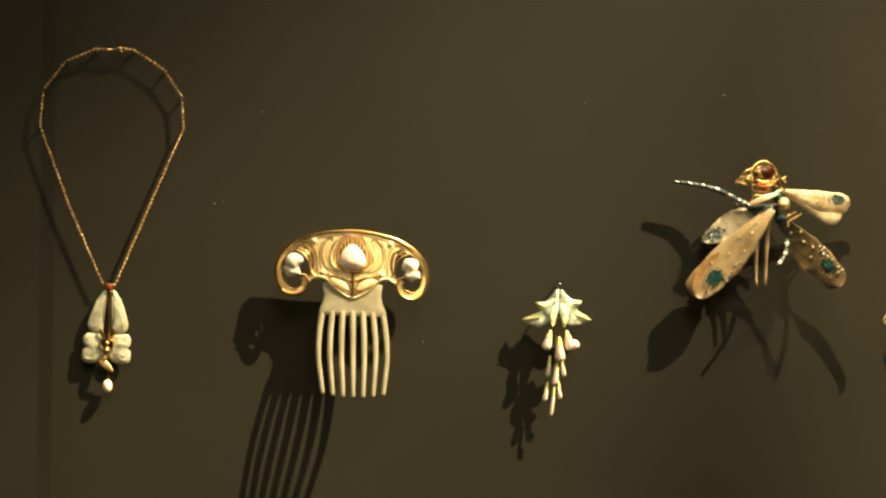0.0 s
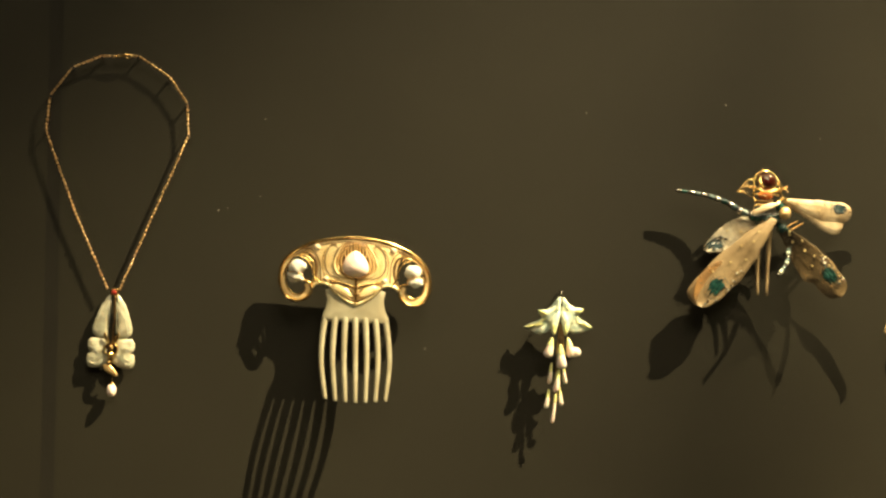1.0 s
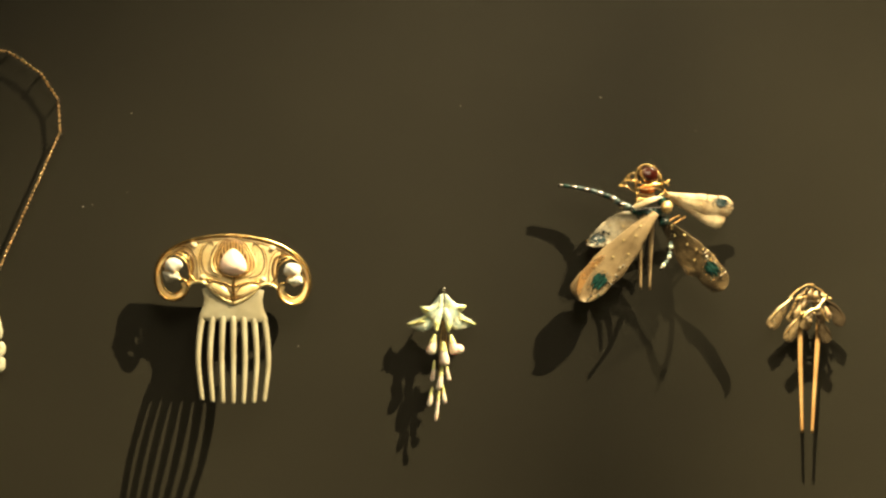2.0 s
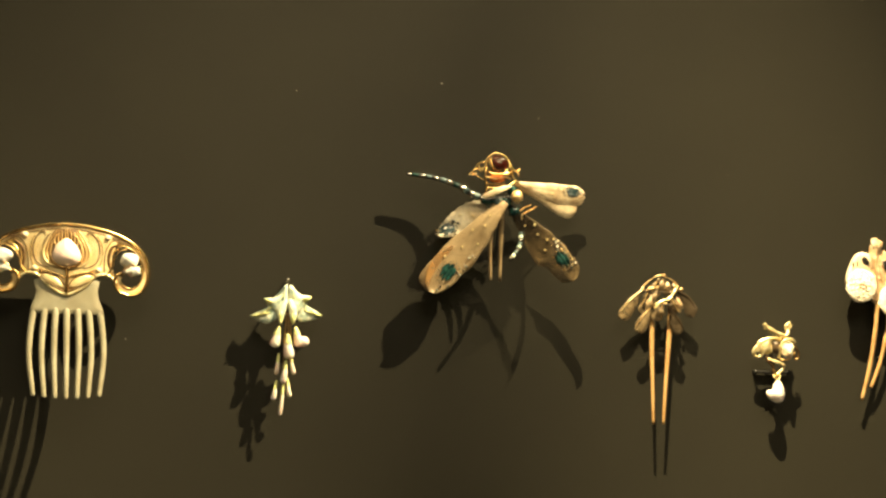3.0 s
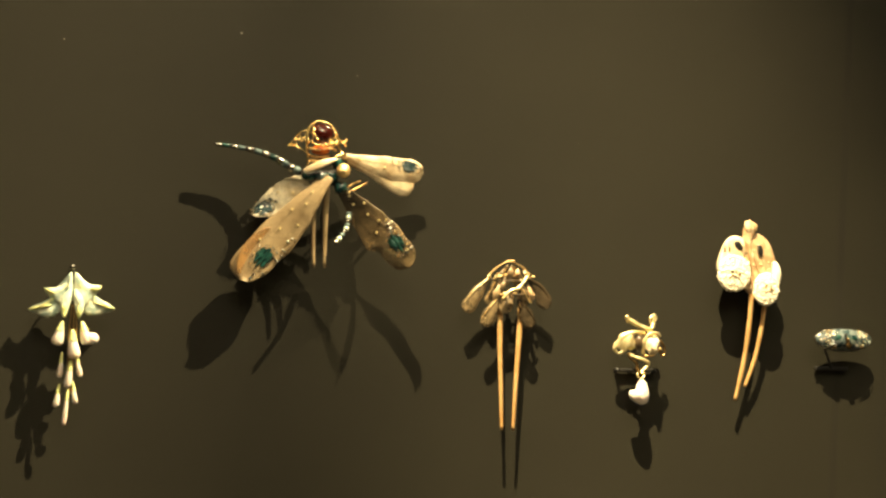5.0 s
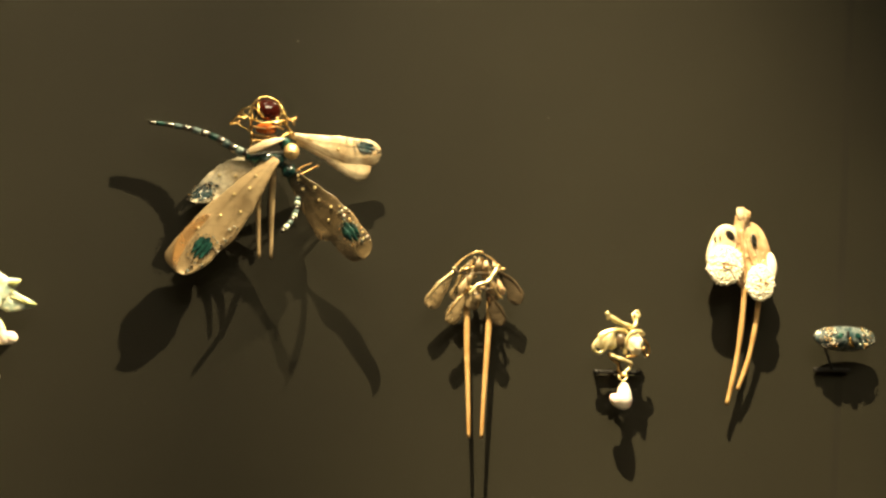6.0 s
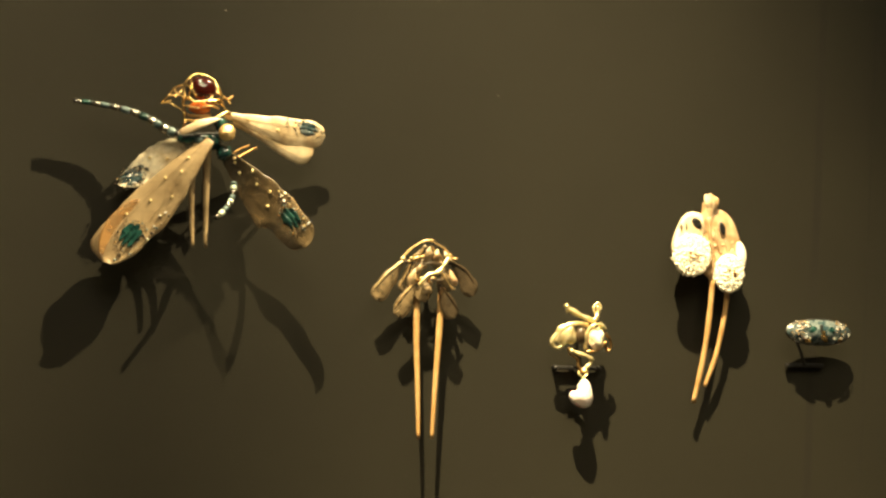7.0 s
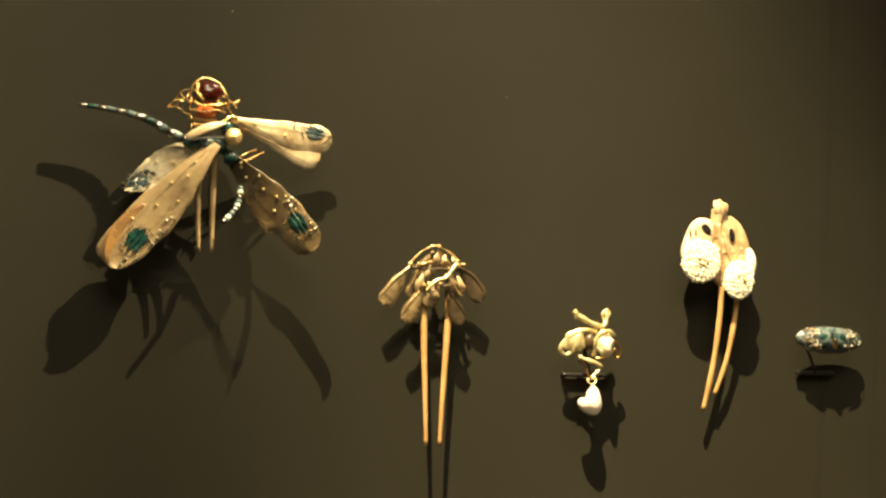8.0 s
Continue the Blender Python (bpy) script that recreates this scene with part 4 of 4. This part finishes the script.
# ---- the hairpin with winged seeds ----
def seed_hairpin():
    root = thing("seed_hairpin", 322.0, 8.0, "amber horn hairpin topped by brown winged seeds and gold twigs", "hairpin")
    for pts, r in (([(-4.0, -8.5, 4), (-3.4, -9.4, -20), (-2.2, -10.6, -45), (-1.1, -11.4, -68.6)], 1.85), ([(9.0, -8.5, 6), (8.0, -9.4, -18), (6.6, -10.6, -45), (5.8, -11.4, -68.6)], 1.95)):
        part("prong", tube(mesh(), pts, r, 10, end=0.9, flat=0.7), AMBER, root)
    seeds = (
        ((-11.6, -10.0, 18.4), (-18, -10.4, 10.2), (-25.0, -9.6, -1.4), 4.4, 0),
        ((12.0, -10.0, 19.0), (19.4, -10, 12.6), (25.4, -9.2, 2.0), 4.4, 1),
        ((-5.4, -12.5, 8.4), (-9.4, -13, 1), (-14.0, -12, -9.4), 4.2, 0),
        ((5.6, -12.5, 8.0), (10.2, -12.6, 0), (15.0, -11.6, -9.4), 4.2, 1),
        ((-6.4, -9.6, 20), (-7.6, -9.4, 12), (-10.0, -8.8, 2.6), 4.2, 0),
        ((7.6, -9.4, 17.4), (10.4, -9.2, 10), (13.8, -8.6, 4.4), 3.8, 0),
        ((0.4, -12.8, 10), (-1.2, -13, 5), (-3.4, -12, -1.0), 4.4, 0),
        ((-1.6, -11, 25), (-2.4, -11, 20), (-3, -10.4, 14.6), 3.6, 0),
        ((2.2, -11, 24.6), (5.2, -11, 20.4), (7.6, -10.4, 15.4), 3.4, 0),
    )
    for k, (a, b, c, w, dark) in enumerate(seeds):
        one = part("seed_wing", blade(mesh(), [a, b, c], lambda f: spade(f, w * 1.02, 1.0, 0.74), 0.5, 10, 8, 0.9, 0.08, 2.6, seed=k * 1.7), SMOKYSEED if dark else SEEDWING, root)
        part("seed", blob(mesh(), (a[0], a[1] - 1.0, a[2] + 0.6), (1.0, 0.9, 1.1), 0.6, k), TANHORN if k % 2 else DARKGOLD, root)
        edge = Vector((b[2] - a[2], 0, -(b[0] - a[0]))).normalized() * w * (0.9 if a[0] < 0 else -0.9)
        part("seed_edge", tube(mesh(), [Vector(a) + edge * 0.1 - Vector((0, 0.5, 0)), Vector(b) + edge * 0.62 - Vector((0, 0.3, 0)), Vector(a).lerp(Vector(c), 0.84) + edge * 0.98], 0.6 if k < 2 else 0.35, 6, end=0.2), PALEGOLD if k == 0 else SATIN if not dark else BROWN, one)
    twigs = ([(-13, -11, 19.4), (-8, -12.4, 25), (-2, -13, 28.6), (2, -13, 28.2), (8, -12.4, 25.4), (13, -11, 21)],
             [(-10, -13, 18), (-5, -14, 20.4), (-1, -13, 21)], [(4.6, -14.4, 15), (8, -14.2, 12), (12.6, -13, 6.0), (14.4, -12.4, 5.4)])
    for k, pts in enumerate(twigs):
        part("twig", tube(mesh(), pts, lambda f: (0.5 if k else 0.36) * (1 + 0.45 * math.sin(f * 17 + k)), 8, flat=0.7), SATIN, root)
    part("gold_ribbon", blade(mesh(), [(11.0, -14, 21.4), (7.4, -15, 16.4), (4.6, -15.6, 13.2), (0.2, -15.6, 12.0), (-4.8, -15, 6.6)], lambda f: 0.7 + 0.35 * math.sin(f * 9) ** 2, 0.7, 6, 4, 0.3, 0.15, 3), PALEGOLD, root, "bright twisted gold ribbon")
    for pts in ([(-12, -12.6, 18.0), (-5, -13.4, 17.2), (2, -13.6, 17.6), (12, -12.6, 17.0)], [(1, -14.8, 9.6), (4.4, -15.2, 9.4), (8, -14.6, 9.8)]):
        part("dark_twig", tube(mesh(), pts, lambda f: 0.6 + 0.25 * math.sin(f * 11), 8, flat=0.7), BROWN, root, "dark brown twig")
    petals = (((-5.4, 16.8), (-8.4, 5.0), 2.4, TANHORN), ((-2.0, 19.4), (-5.6, 10.6), 1.7, SEEDWING), ((1.6, 26.6), (-0.4, 18.4), 2.1, TANHORN), ((5.2, 24.8), (4.4, 19.0), 1.8, SHELLWARM), ((11.4, 15.2), (15.2, 6.8), 1.7, SHELLWARM),
              ((7.0, 16.4), (10.4, 6.8), 2.2, SEEDWING), ((2.8, 9.4), (-1.4, 2.0), 3.2, TANHORN), ((-3.6, 24.0), (-6.4, 18.6), 1.6, SEEDWING), ((8.6, 24.4), (10.6, 19.6), 1.5, TANHORN))
    for k, ((x0, z0), (x1, z1), w, mat) in enumerate(petals):
        part("withered_petal", blade(mesh(), [(x0, -12, z0), ((x0 + x1) / 2 - 0.5, -14.2, (z0 + z1) / 2), (x1, -12.6, z1)], lambda f: spade(f, w, 0.6, 0.7), 0.5, 6, 6, 0.9 - 0.4 * (k % 3), 0.16, 2.2, seed=k), mat, root)
    for x, z in ((-13, 19.8), (-8.6, 19.6), (10.6, 21.8), (13.6, 20.4), (1.0, 28.8), (-3.4, 10), (3.2, 10.4)):
        part("gold_bud", blob(mesh(), (x, -14, z), (1.2, 0.8, 0.8), 0.9, x, 2, 0.4), PALEGOLD if x < 0 else SATIN, root)
    part("stand", tube(mesh(), [(1, 0, 9), (1, -9.6, 9)], 1.2, 8, per=1), BLACK, root, "black steel stud")


seed_hairpin()


# ---- the small gold pendant with a heart-shaped pearl ----
def heart_pendant():
    root = thing("heart_pendant", 406.0, -13.2, "small curled gold pendant with a heart-shaped white pearl drop", "pendant")

    def gold(name, pts, r, mat=PALEGOLD, **kw):
        if "end" in kw:
            kw["end"] *= 0.9
        thick = r * 0.76
        last = kw.pop("end", thick)
        return part(name, tube(mesh(), pts, lambda f: (thick + (last - thick) * f) * (1 + 0.16 * math.sin(f * 23 + r * 5)), 8, **kw), mat, root)

    gold("gold_branch", [(-9.6, -15, 19.6), (-5.4, -15.6, 17), (0, -16, 14.6), (5, -16, 13.4), (7.0, -15.4, 16), (7.6, -15, 20.6)], 1.9, flat=0.8, end=1.2)
    gold("branch_fork", [(-10.4, -15, 20.8), (-8.6, -15.2, 19)], 1.5, per=2)
    gold("branch_fork", [(-9.8, -14.6, 17.6), (-7.6, -15.2, 18.4)], 1.3, per=2)
    gold("branch_loop", [(5.8, -15, 17), (5.2, -15, 20.2), (7.4, -15, 22), (9.0, -15, 20.4), (7.4, -15, 17.4)], 0.9, closed=True)
    gold("gold_sweep", [(2, -15, 11), (-5, -15.8, 11.4), (-11, -15.2, 9), (-15.6, -14.4, 4.6), (-16.4, -14, 0.6), (-13.6, -14, -1.6), (-11.4, -14.4, 0.4), (-13, -14.8, 2.6)], 1.7, flat=0.8, end=1.1)
    gold("gold_scroll", [(-13.6, -14, 6.8), (-12.8, -15, 3.2), (-10.4, -15.4, 1.6), (-8.6, -15, 4.2)], 0.9)
    part("gold_leaf", blade(mesh(), [(-13, -15.4, 6.4), (-8.6, -16.6, 5.2), (-4.2, -15.6, 2.4)], lambda f: lens_shape(f, 4.4, 0.45, 2.2), 1.4, cup=0.8, ripple=0.22, waves=2.5), PALEGOLD, root)
    part("gold_leaf", blade(mesh(), [(-14.6, -15, 1.6), (-11, -16, 8.6), (-3, -16, 11.4)], lambda f: lens_shape(f, 2.2, 0.4, 0.6), 1.2, cup=0.5, ripple=0.2, waves=3), PALEGOLD, root)
    part("dark_stone", blob(mesh(), (-1.6, -15.6, 5.4), (3.2, 2.6, 4.6), 0.3, 4), BROWN, root, "dark brown inlay")
    part("ivory_knop", blob(mesh(), (6.2, -16.6, 4.4), (4.4, 3.4, 5.8), 0.5, 2, 3, 0.55), IVORY, root, "smooth ivory knop")
    gold("gold_hood", [(1.0, -15.6, -1.6), (0.6, -17, 4), (2.4, -18, 9.4), (7, -18, 11.4), (11.4, -16.6, 9.2)], 1.4, flat=0.8)
    gold("gold_hood", [(1.6, -15.6, -3), (6, -17, -2.6), (10, -16, 0.6), (12.4, -15.4, 2.4)], 1.0, DARKGOLD)
    gold("side_loop", [(12, -14.6, 7), (15, -14.4, 3.6), (15.6, -14, -0.6), (13.8, -14, -2.6), (12.4, -14.6, 1.4)], 0.9, DARKGOLD)
    gold("lower_twist", [(-7, -15, -2.6), (-2.4, -16, -4.6), (2.2, -16, -6.2), (4.6, -15.4, -8.6), (2.4, -15, -12.4), (0.2, -15, -14.6)], 1.7, flat=0.8, end=1.2)
    gold("lower_twist", [(-7.6, -14, -1), (-6.2, -14.4, -5.2), (-3, -14.8, -8), (-2.6, -15, -12), (-0.6, -15, -15.6), (2.2, -15, -14.6)], 1.1, DARKGOLD)
    gold("drop_ring", [(-1.6, -15, -14.6), (-2.4, -15.6, -17.2), (-0.2, -16, -19), (2.0, -15.4, -17), (1.6, -15, -14.8)], 0.6, closed=True)
    heart = [(0.6, -19.6), (3.0, -21.8), (4.6, -26.6), (5.2, -31.8), (3.8, -36.2), (0.6, -38.0), (-3.0, -36.6), (-6.2, -33.6), (-7.0, -30.0), (-5.4, -27.6), (-2.9, -27.4), (-2.0, -23.4)]
    part("heart_pearl", slab(mesh(), [(p[0], p[2]) for p in spline([(x, 0, z) for x, z in heart], 3, True)], -13.0, 2.4, 3.0, 6, (0, -30), 1.2), PINKPEARL, root, "heart-shaped creamy white pearl")
    for ob in root.children:
        for v in ob.data.vertices:
            v.co.y += 0.003
            if v.co.z < 0:
                v.co.x, v.co.z = v.co.x + 0.03 * -v.co.z, v.co.z * 0.83
    # the little rack that carries it
    part("stand", tube(mesh(), [(0, 0, 4), (0, -13, 5)], 1.1, 8, per=1), BLACK, root, "black steel stud")
    part("stand_bar", box(mesh(), (-12, -3.0, -12.6), (14, -1.0, -10.8), 0.3), BLACK, root, "black cross bar")
    for x in (-11, 13):
        part("stand_peg", tube(mesh(), [(x, 0, -11.7), (x, -4.5, -11.7)], 1.2, 8, per=1), BLACK, root)


heart_pendant()


# ---- the hairpin with two round flowers ----
def flower_hairpin():
    root = thing("flower_hairpin", 474.2, 30.0, "cream horn hairpin with two round white flowers and amber prongs", "hairpin")
    shell_l = [(-1.0, 25.6), (-8, 28.6), (-13.4, 25.8), (-17.0, 18.6), (-19.2, 11), (-17.6, 5), (-9.6, 2), (-3, 5), (-2, 14)]
    part("shell", slab(mesh(), [(p[0], p[2]) for p in spline([(x, 0, z) for x, z in shell_l], 3, True)], -11.0, 2.0, 2.2, 5, (-9.6, 11)), CREAM, root)
    shell_r = [(-1.0, 26), (5.0, 31.0), (13.6, 27.4), (19.2, 17.6), (21.6, 5), (21.0, -6), (12, -10), (3, -6), (-1.6, 2)]
    part("shell", slab(mesh(), [(p[0], p[2]) for p in spline([(x, 0, z) for x, z in shell_r], 3, True)], -10.4, 2.0, 1.8, 5, (7, 7)), SHELLWARM, root, "warm translucent horn shell")
    # the shells are not pierced: black plates stand for the darkness in their holes
    for cx, cz, w, h, a in ((-6.6, 22.6, 2.3, 3.7, 0.75), (8.2, 20.4, 1.8, 4.0, 0.25), (-12.6, 20.4, 0.5, 2.2, 0.05), (-15.4, 20.2, 0.45, 1.8, 0.05)):
        hole = [(cx + w * math.cos(t) * math.cos(a) - h * math.sin(t) * math.sin(a), cz + h * math.sin(t) * math.cos(a) + w * math.cos(t) * math.sin(a)) for t in (math.pi / 4 * k for k in range(8))]
        one = part("opening", slab(mesh(), hole, -13.2, 1.7, 0.0, 2), BLACK, root, "black plate in place of a dark pierced opening")
        part("opening_rim", tube(mesh(), [(x, -14.6, z) for x, z in hole], 0.16, 6, closed=True, per=1), CREAM, one)
    crown = part("crown", tube(mesh(), [(0.4, -11.6, 18), (0.2, -12.4, 26), (1.4, -12.0, 33)], 2.8, 8, end=4.0, flat=0.6), SHELLWARM, root)
    for k, (x, z) in enumerate(((-1.8, 38.2), (1.0, 39.0), (3.6, 37.4), (6.2, 36.0))):
        part("crown_petal", blade(mesh(), [(0.8 + 0.7 * k, -13.4, 29.5), (0.4 * x + 0.9, -14.4, 34), (x, -13.4, z)], lambda f: lens_shape(f, 1.9, 0.6, 1.2), 1.0), SHELLWARM if k % 2 else CREAM, crown)
    for k, pts in enumerate(([(0.6, -14.2, 26), (1.4, -15, 16), (3.6, -14.6, 6), (3.0, -14, -4)], [(9, -13.6, 18), (12, -14, 10), (12.6, -13.6, 4)], [(14.4, -13.2, 14), (17.4, -13, 6), (18, -12.6, 0)], [(4.4, -14.2, 21), (6, -14.4, 13), (8, -14.4, 7)])):
        part("carved_ridge", tube(mesh(), pts, 1.3, 8, flat=0.5, end=0.7), SHELLWARM, root)
    rng = random.Random(8)
    for k in range(14):
        x, z = rng.uniform(-1, 17), rng.uniform(-2, 17)
        part("carved_boss", blob(mesh(), (x, -13.2, z), (rng.uniform(1.2, 2.6), 1.3, rng.uniform(1.2, 2.6)), 0.5, k, 2, 0.5), SHELLWARM if k % 3 else CREAM, root)

    def flower(cx, cz, r, y, squash=1.0):
        head = part("flower", blob(mesh(), (cx, y, cz), (r * squash, 2.3, r), 0.05, 1, 3), WHITE, root, "round many-petalled white flower")
        for k in range(280):
            f = math.sqrt((k + 0.5) / 280) * rng.uniform(0.95, 1.06)
            q = k * 2.39996 + rng.uniform(-0.3, 0.3)
            at = (cx + squash * r * f * math.cos(q), y - 2.35 * math.sqrt(max(0.0, 1 - min(1.0, f * f * 0.96))) - rng.uniform(-0.05, 0.2), cz + r * f * math.sin(q))
            size = r / 15 * rng.uniform(0.5, 1.15)
            part("petal", blob(mesh(), at, (size, 0.28, size * rng.uniform(0.6, 1.3)), 0.6, k, 1, 0.6), WHITE, head)
        for k in range(34):
            q = 2 * math.pi * k / 34 + rng.uniform(-0.06, 0.06)
            reach = rng.uniform(1.0, 1.07)
            tip = (cx + squash * r * reach * math.cos(q), y - 0.4, cz + r * reach * math.sin(q))
            part("edge_petal", tube(mesh(), [(cx + squash * r * 0.84 * math.cos(q), y - 1.2, cz + r * 0.84 * math.sin(q)), tip], r * 0.09, 6, per=2, flat=0.5, end=r * 0.035), WHITE, head)
        for k in range(7):
            part("stamen", blob(mesh(), (cx + rng.uniform(-2.6, 2.6), y - 2.7, cz + rng.uniform(-1.6, 2.4)), (rng.uniform(0.5, 1.2), 0.4, rng.uniform(0.4, 0.7)), 0.5, k, 1), AMBER if k % 2 else DARKGOLD, head)

    flower(-9.6, 5.8, 10.9, -15.6)
    flower(12.4, -3.0, 10.0, -15.4, 0.86)
    part("side_petal", blade(mesh(), [(19, -12.6, 14), (20.6, -13.4, 6), (20.2, -12.6, -4)], lambda f: lens_shape(f, 2.4, 0.5, 1.0), 1.4, ripple=0.1), WHITE, root)
    for pts, r in (([(4.6, -12, -6), (4.0, -11.6, -24), (1.6, -10.4, -48), (-2.4, -8.6, -71.6)], 1.65), ([(14.4, -11, -10), (13.0, -10.6, -26), (9.6, -9.4, -46), (4.2, -8.0, -63.2)], 1.55)):
        part("prong", tube(mesh(), pts, lambda f: r * (1 - 0.2 * f + 0.07 * math.sin(f * 19) + 0.04 * math.sin(f * 43)), 10, flat=0.75), AMBER, root)
    for ob in root.children_recursive:
        for v in ob.data.vertices:
            v.co.y += 0.0022
    part("stand", tube(mesh(), [(2, 0, 8), (2, -10, 8)], 1.3, 8, per=1), BLACK, root, "black steel stud")


flower_hairpin()


# ---- the oval brooch on its bent rod ----
def oval_brooch():
    root = thing("oval_brooch", 544.0, -3.4, "oval teal enamel brooch with diamonds on a black rod", "brooch")
    n = 40
    oval = [(19.8 * math.cos(2 * math.pi * k / n), 1.2 + (6.6 if math.sin(2 * math.pi * k / n) > 0 else 7.4) * math.sin(2 * math.pi * k / n)) for k in range(n)]
    body = part("dome", slab(mesh(), oval, -10.0, 1.4, 4.2, 6, (0, 1), 0.6), DOME, root, "domed blue-green enamel body")
    part("rim", tube(mesh(), [(x * 1.0, -11.2, z) for x, z in oval], 0.55, 6, closed=True, per=1), SILVER, root)
    rng = random.Random(12)

    def dome(x, z):
        q = min(1.0, math.hypot(x / 19.8, (z - 1.2) / 7.0))
        return -11.6 - 4.0 * math.sqrt(max(0.0, 1 - q * q))

    for k in range(240):
        s = -1 if k % 9 < 6 else 1
        t, q = rng.uniform(-1.4, 1.5), rng.uniform(0.5, 0.93)
        x, z = s * 19.0 * q * math.cos(t * 0.62), 1.2 + 6.6 * q * math.sin(t)
        part("diamond", blob(mesh(), (x, dome(x, z) - 0.3, z), (rng.uniform(0.3, 0.7), 0.4, rng.uniform(0.25, 0.6)), 0.6, k, 1, 0.5), (SILVER, WHITEPEARL, DARKGOLD, SILVER, PALETEAL)[k % 5], body)
    for x, z, r in ((1.4, -2.0, 2.0), (0.6, 0.6, 1.3), (-8.6, -3.4, 1.5), (-6.6, -4.0, 1.0), (12.2, -3.4, 1.2), (2.8, -3.4, 1.1)):
        part("gold_bead", blob(mesh(), (x, dome(x, z) - 0.1, z), (r, 0.7, r), 0.35, x, 2, 0.6), GOLD, body)
    for s in (-1, 1):
        part("enamel_panel", blob(mesh(), (s * 5.4, dome(5, 2) + 0.6, 2.0), (3.0, 0.9, 2.2), 0.4, s, 2, 0.5), TEAL, body)
    for ob in root.children_recursive:
        for v in ob.data.vertices:
            v.co.y += 0.0028
    part("slot", box(mesh(), (-1.4, -14.0, 1.0), (-0.4, -12.0, 5.0), 0.3), BLACK, root)
    part("rod", tube(mesh(), [(-12.5, -8, -5), (-9, -6, -10), (-4.6, -3, -16.6), (-3.6, 0, -17.6)], 0.8, 8), BLACK, root, "bent black steel rod")
    part("cross_bar", box(mesh(), (-15.6, -3.2, -18.6), (7.4, -1.2, -16.4), 0.3), BLACK, root, "black cross bar")


oval_brooch()


# ---- dust on the outside of the glass ----
bm = mesh()
rng = random.Random(3)
for px, pz, r in ((148.8, 135.6, 0.6), (68.7, 125.8, 0.35), (-110.4, 110.5, 0.35), (-133.2, 58.7, 0.5), (-128.5, 60, 0.3), (-110.7, 67.6, 0.3), (-15.1, -11.6, 0.4), (205, 120, 0.25), (320, 95, 0.2)):
    blob(bm, (px, -118.2, 1450 + pz), (r * rng.uniform(0.8, 1.5), 0.18, r), 0.5, px, 1, 0.5)
tagged(part("glass_dust", bm, DUST), "tiny pale dust specks on the case glass", "dust", "", "stuff")
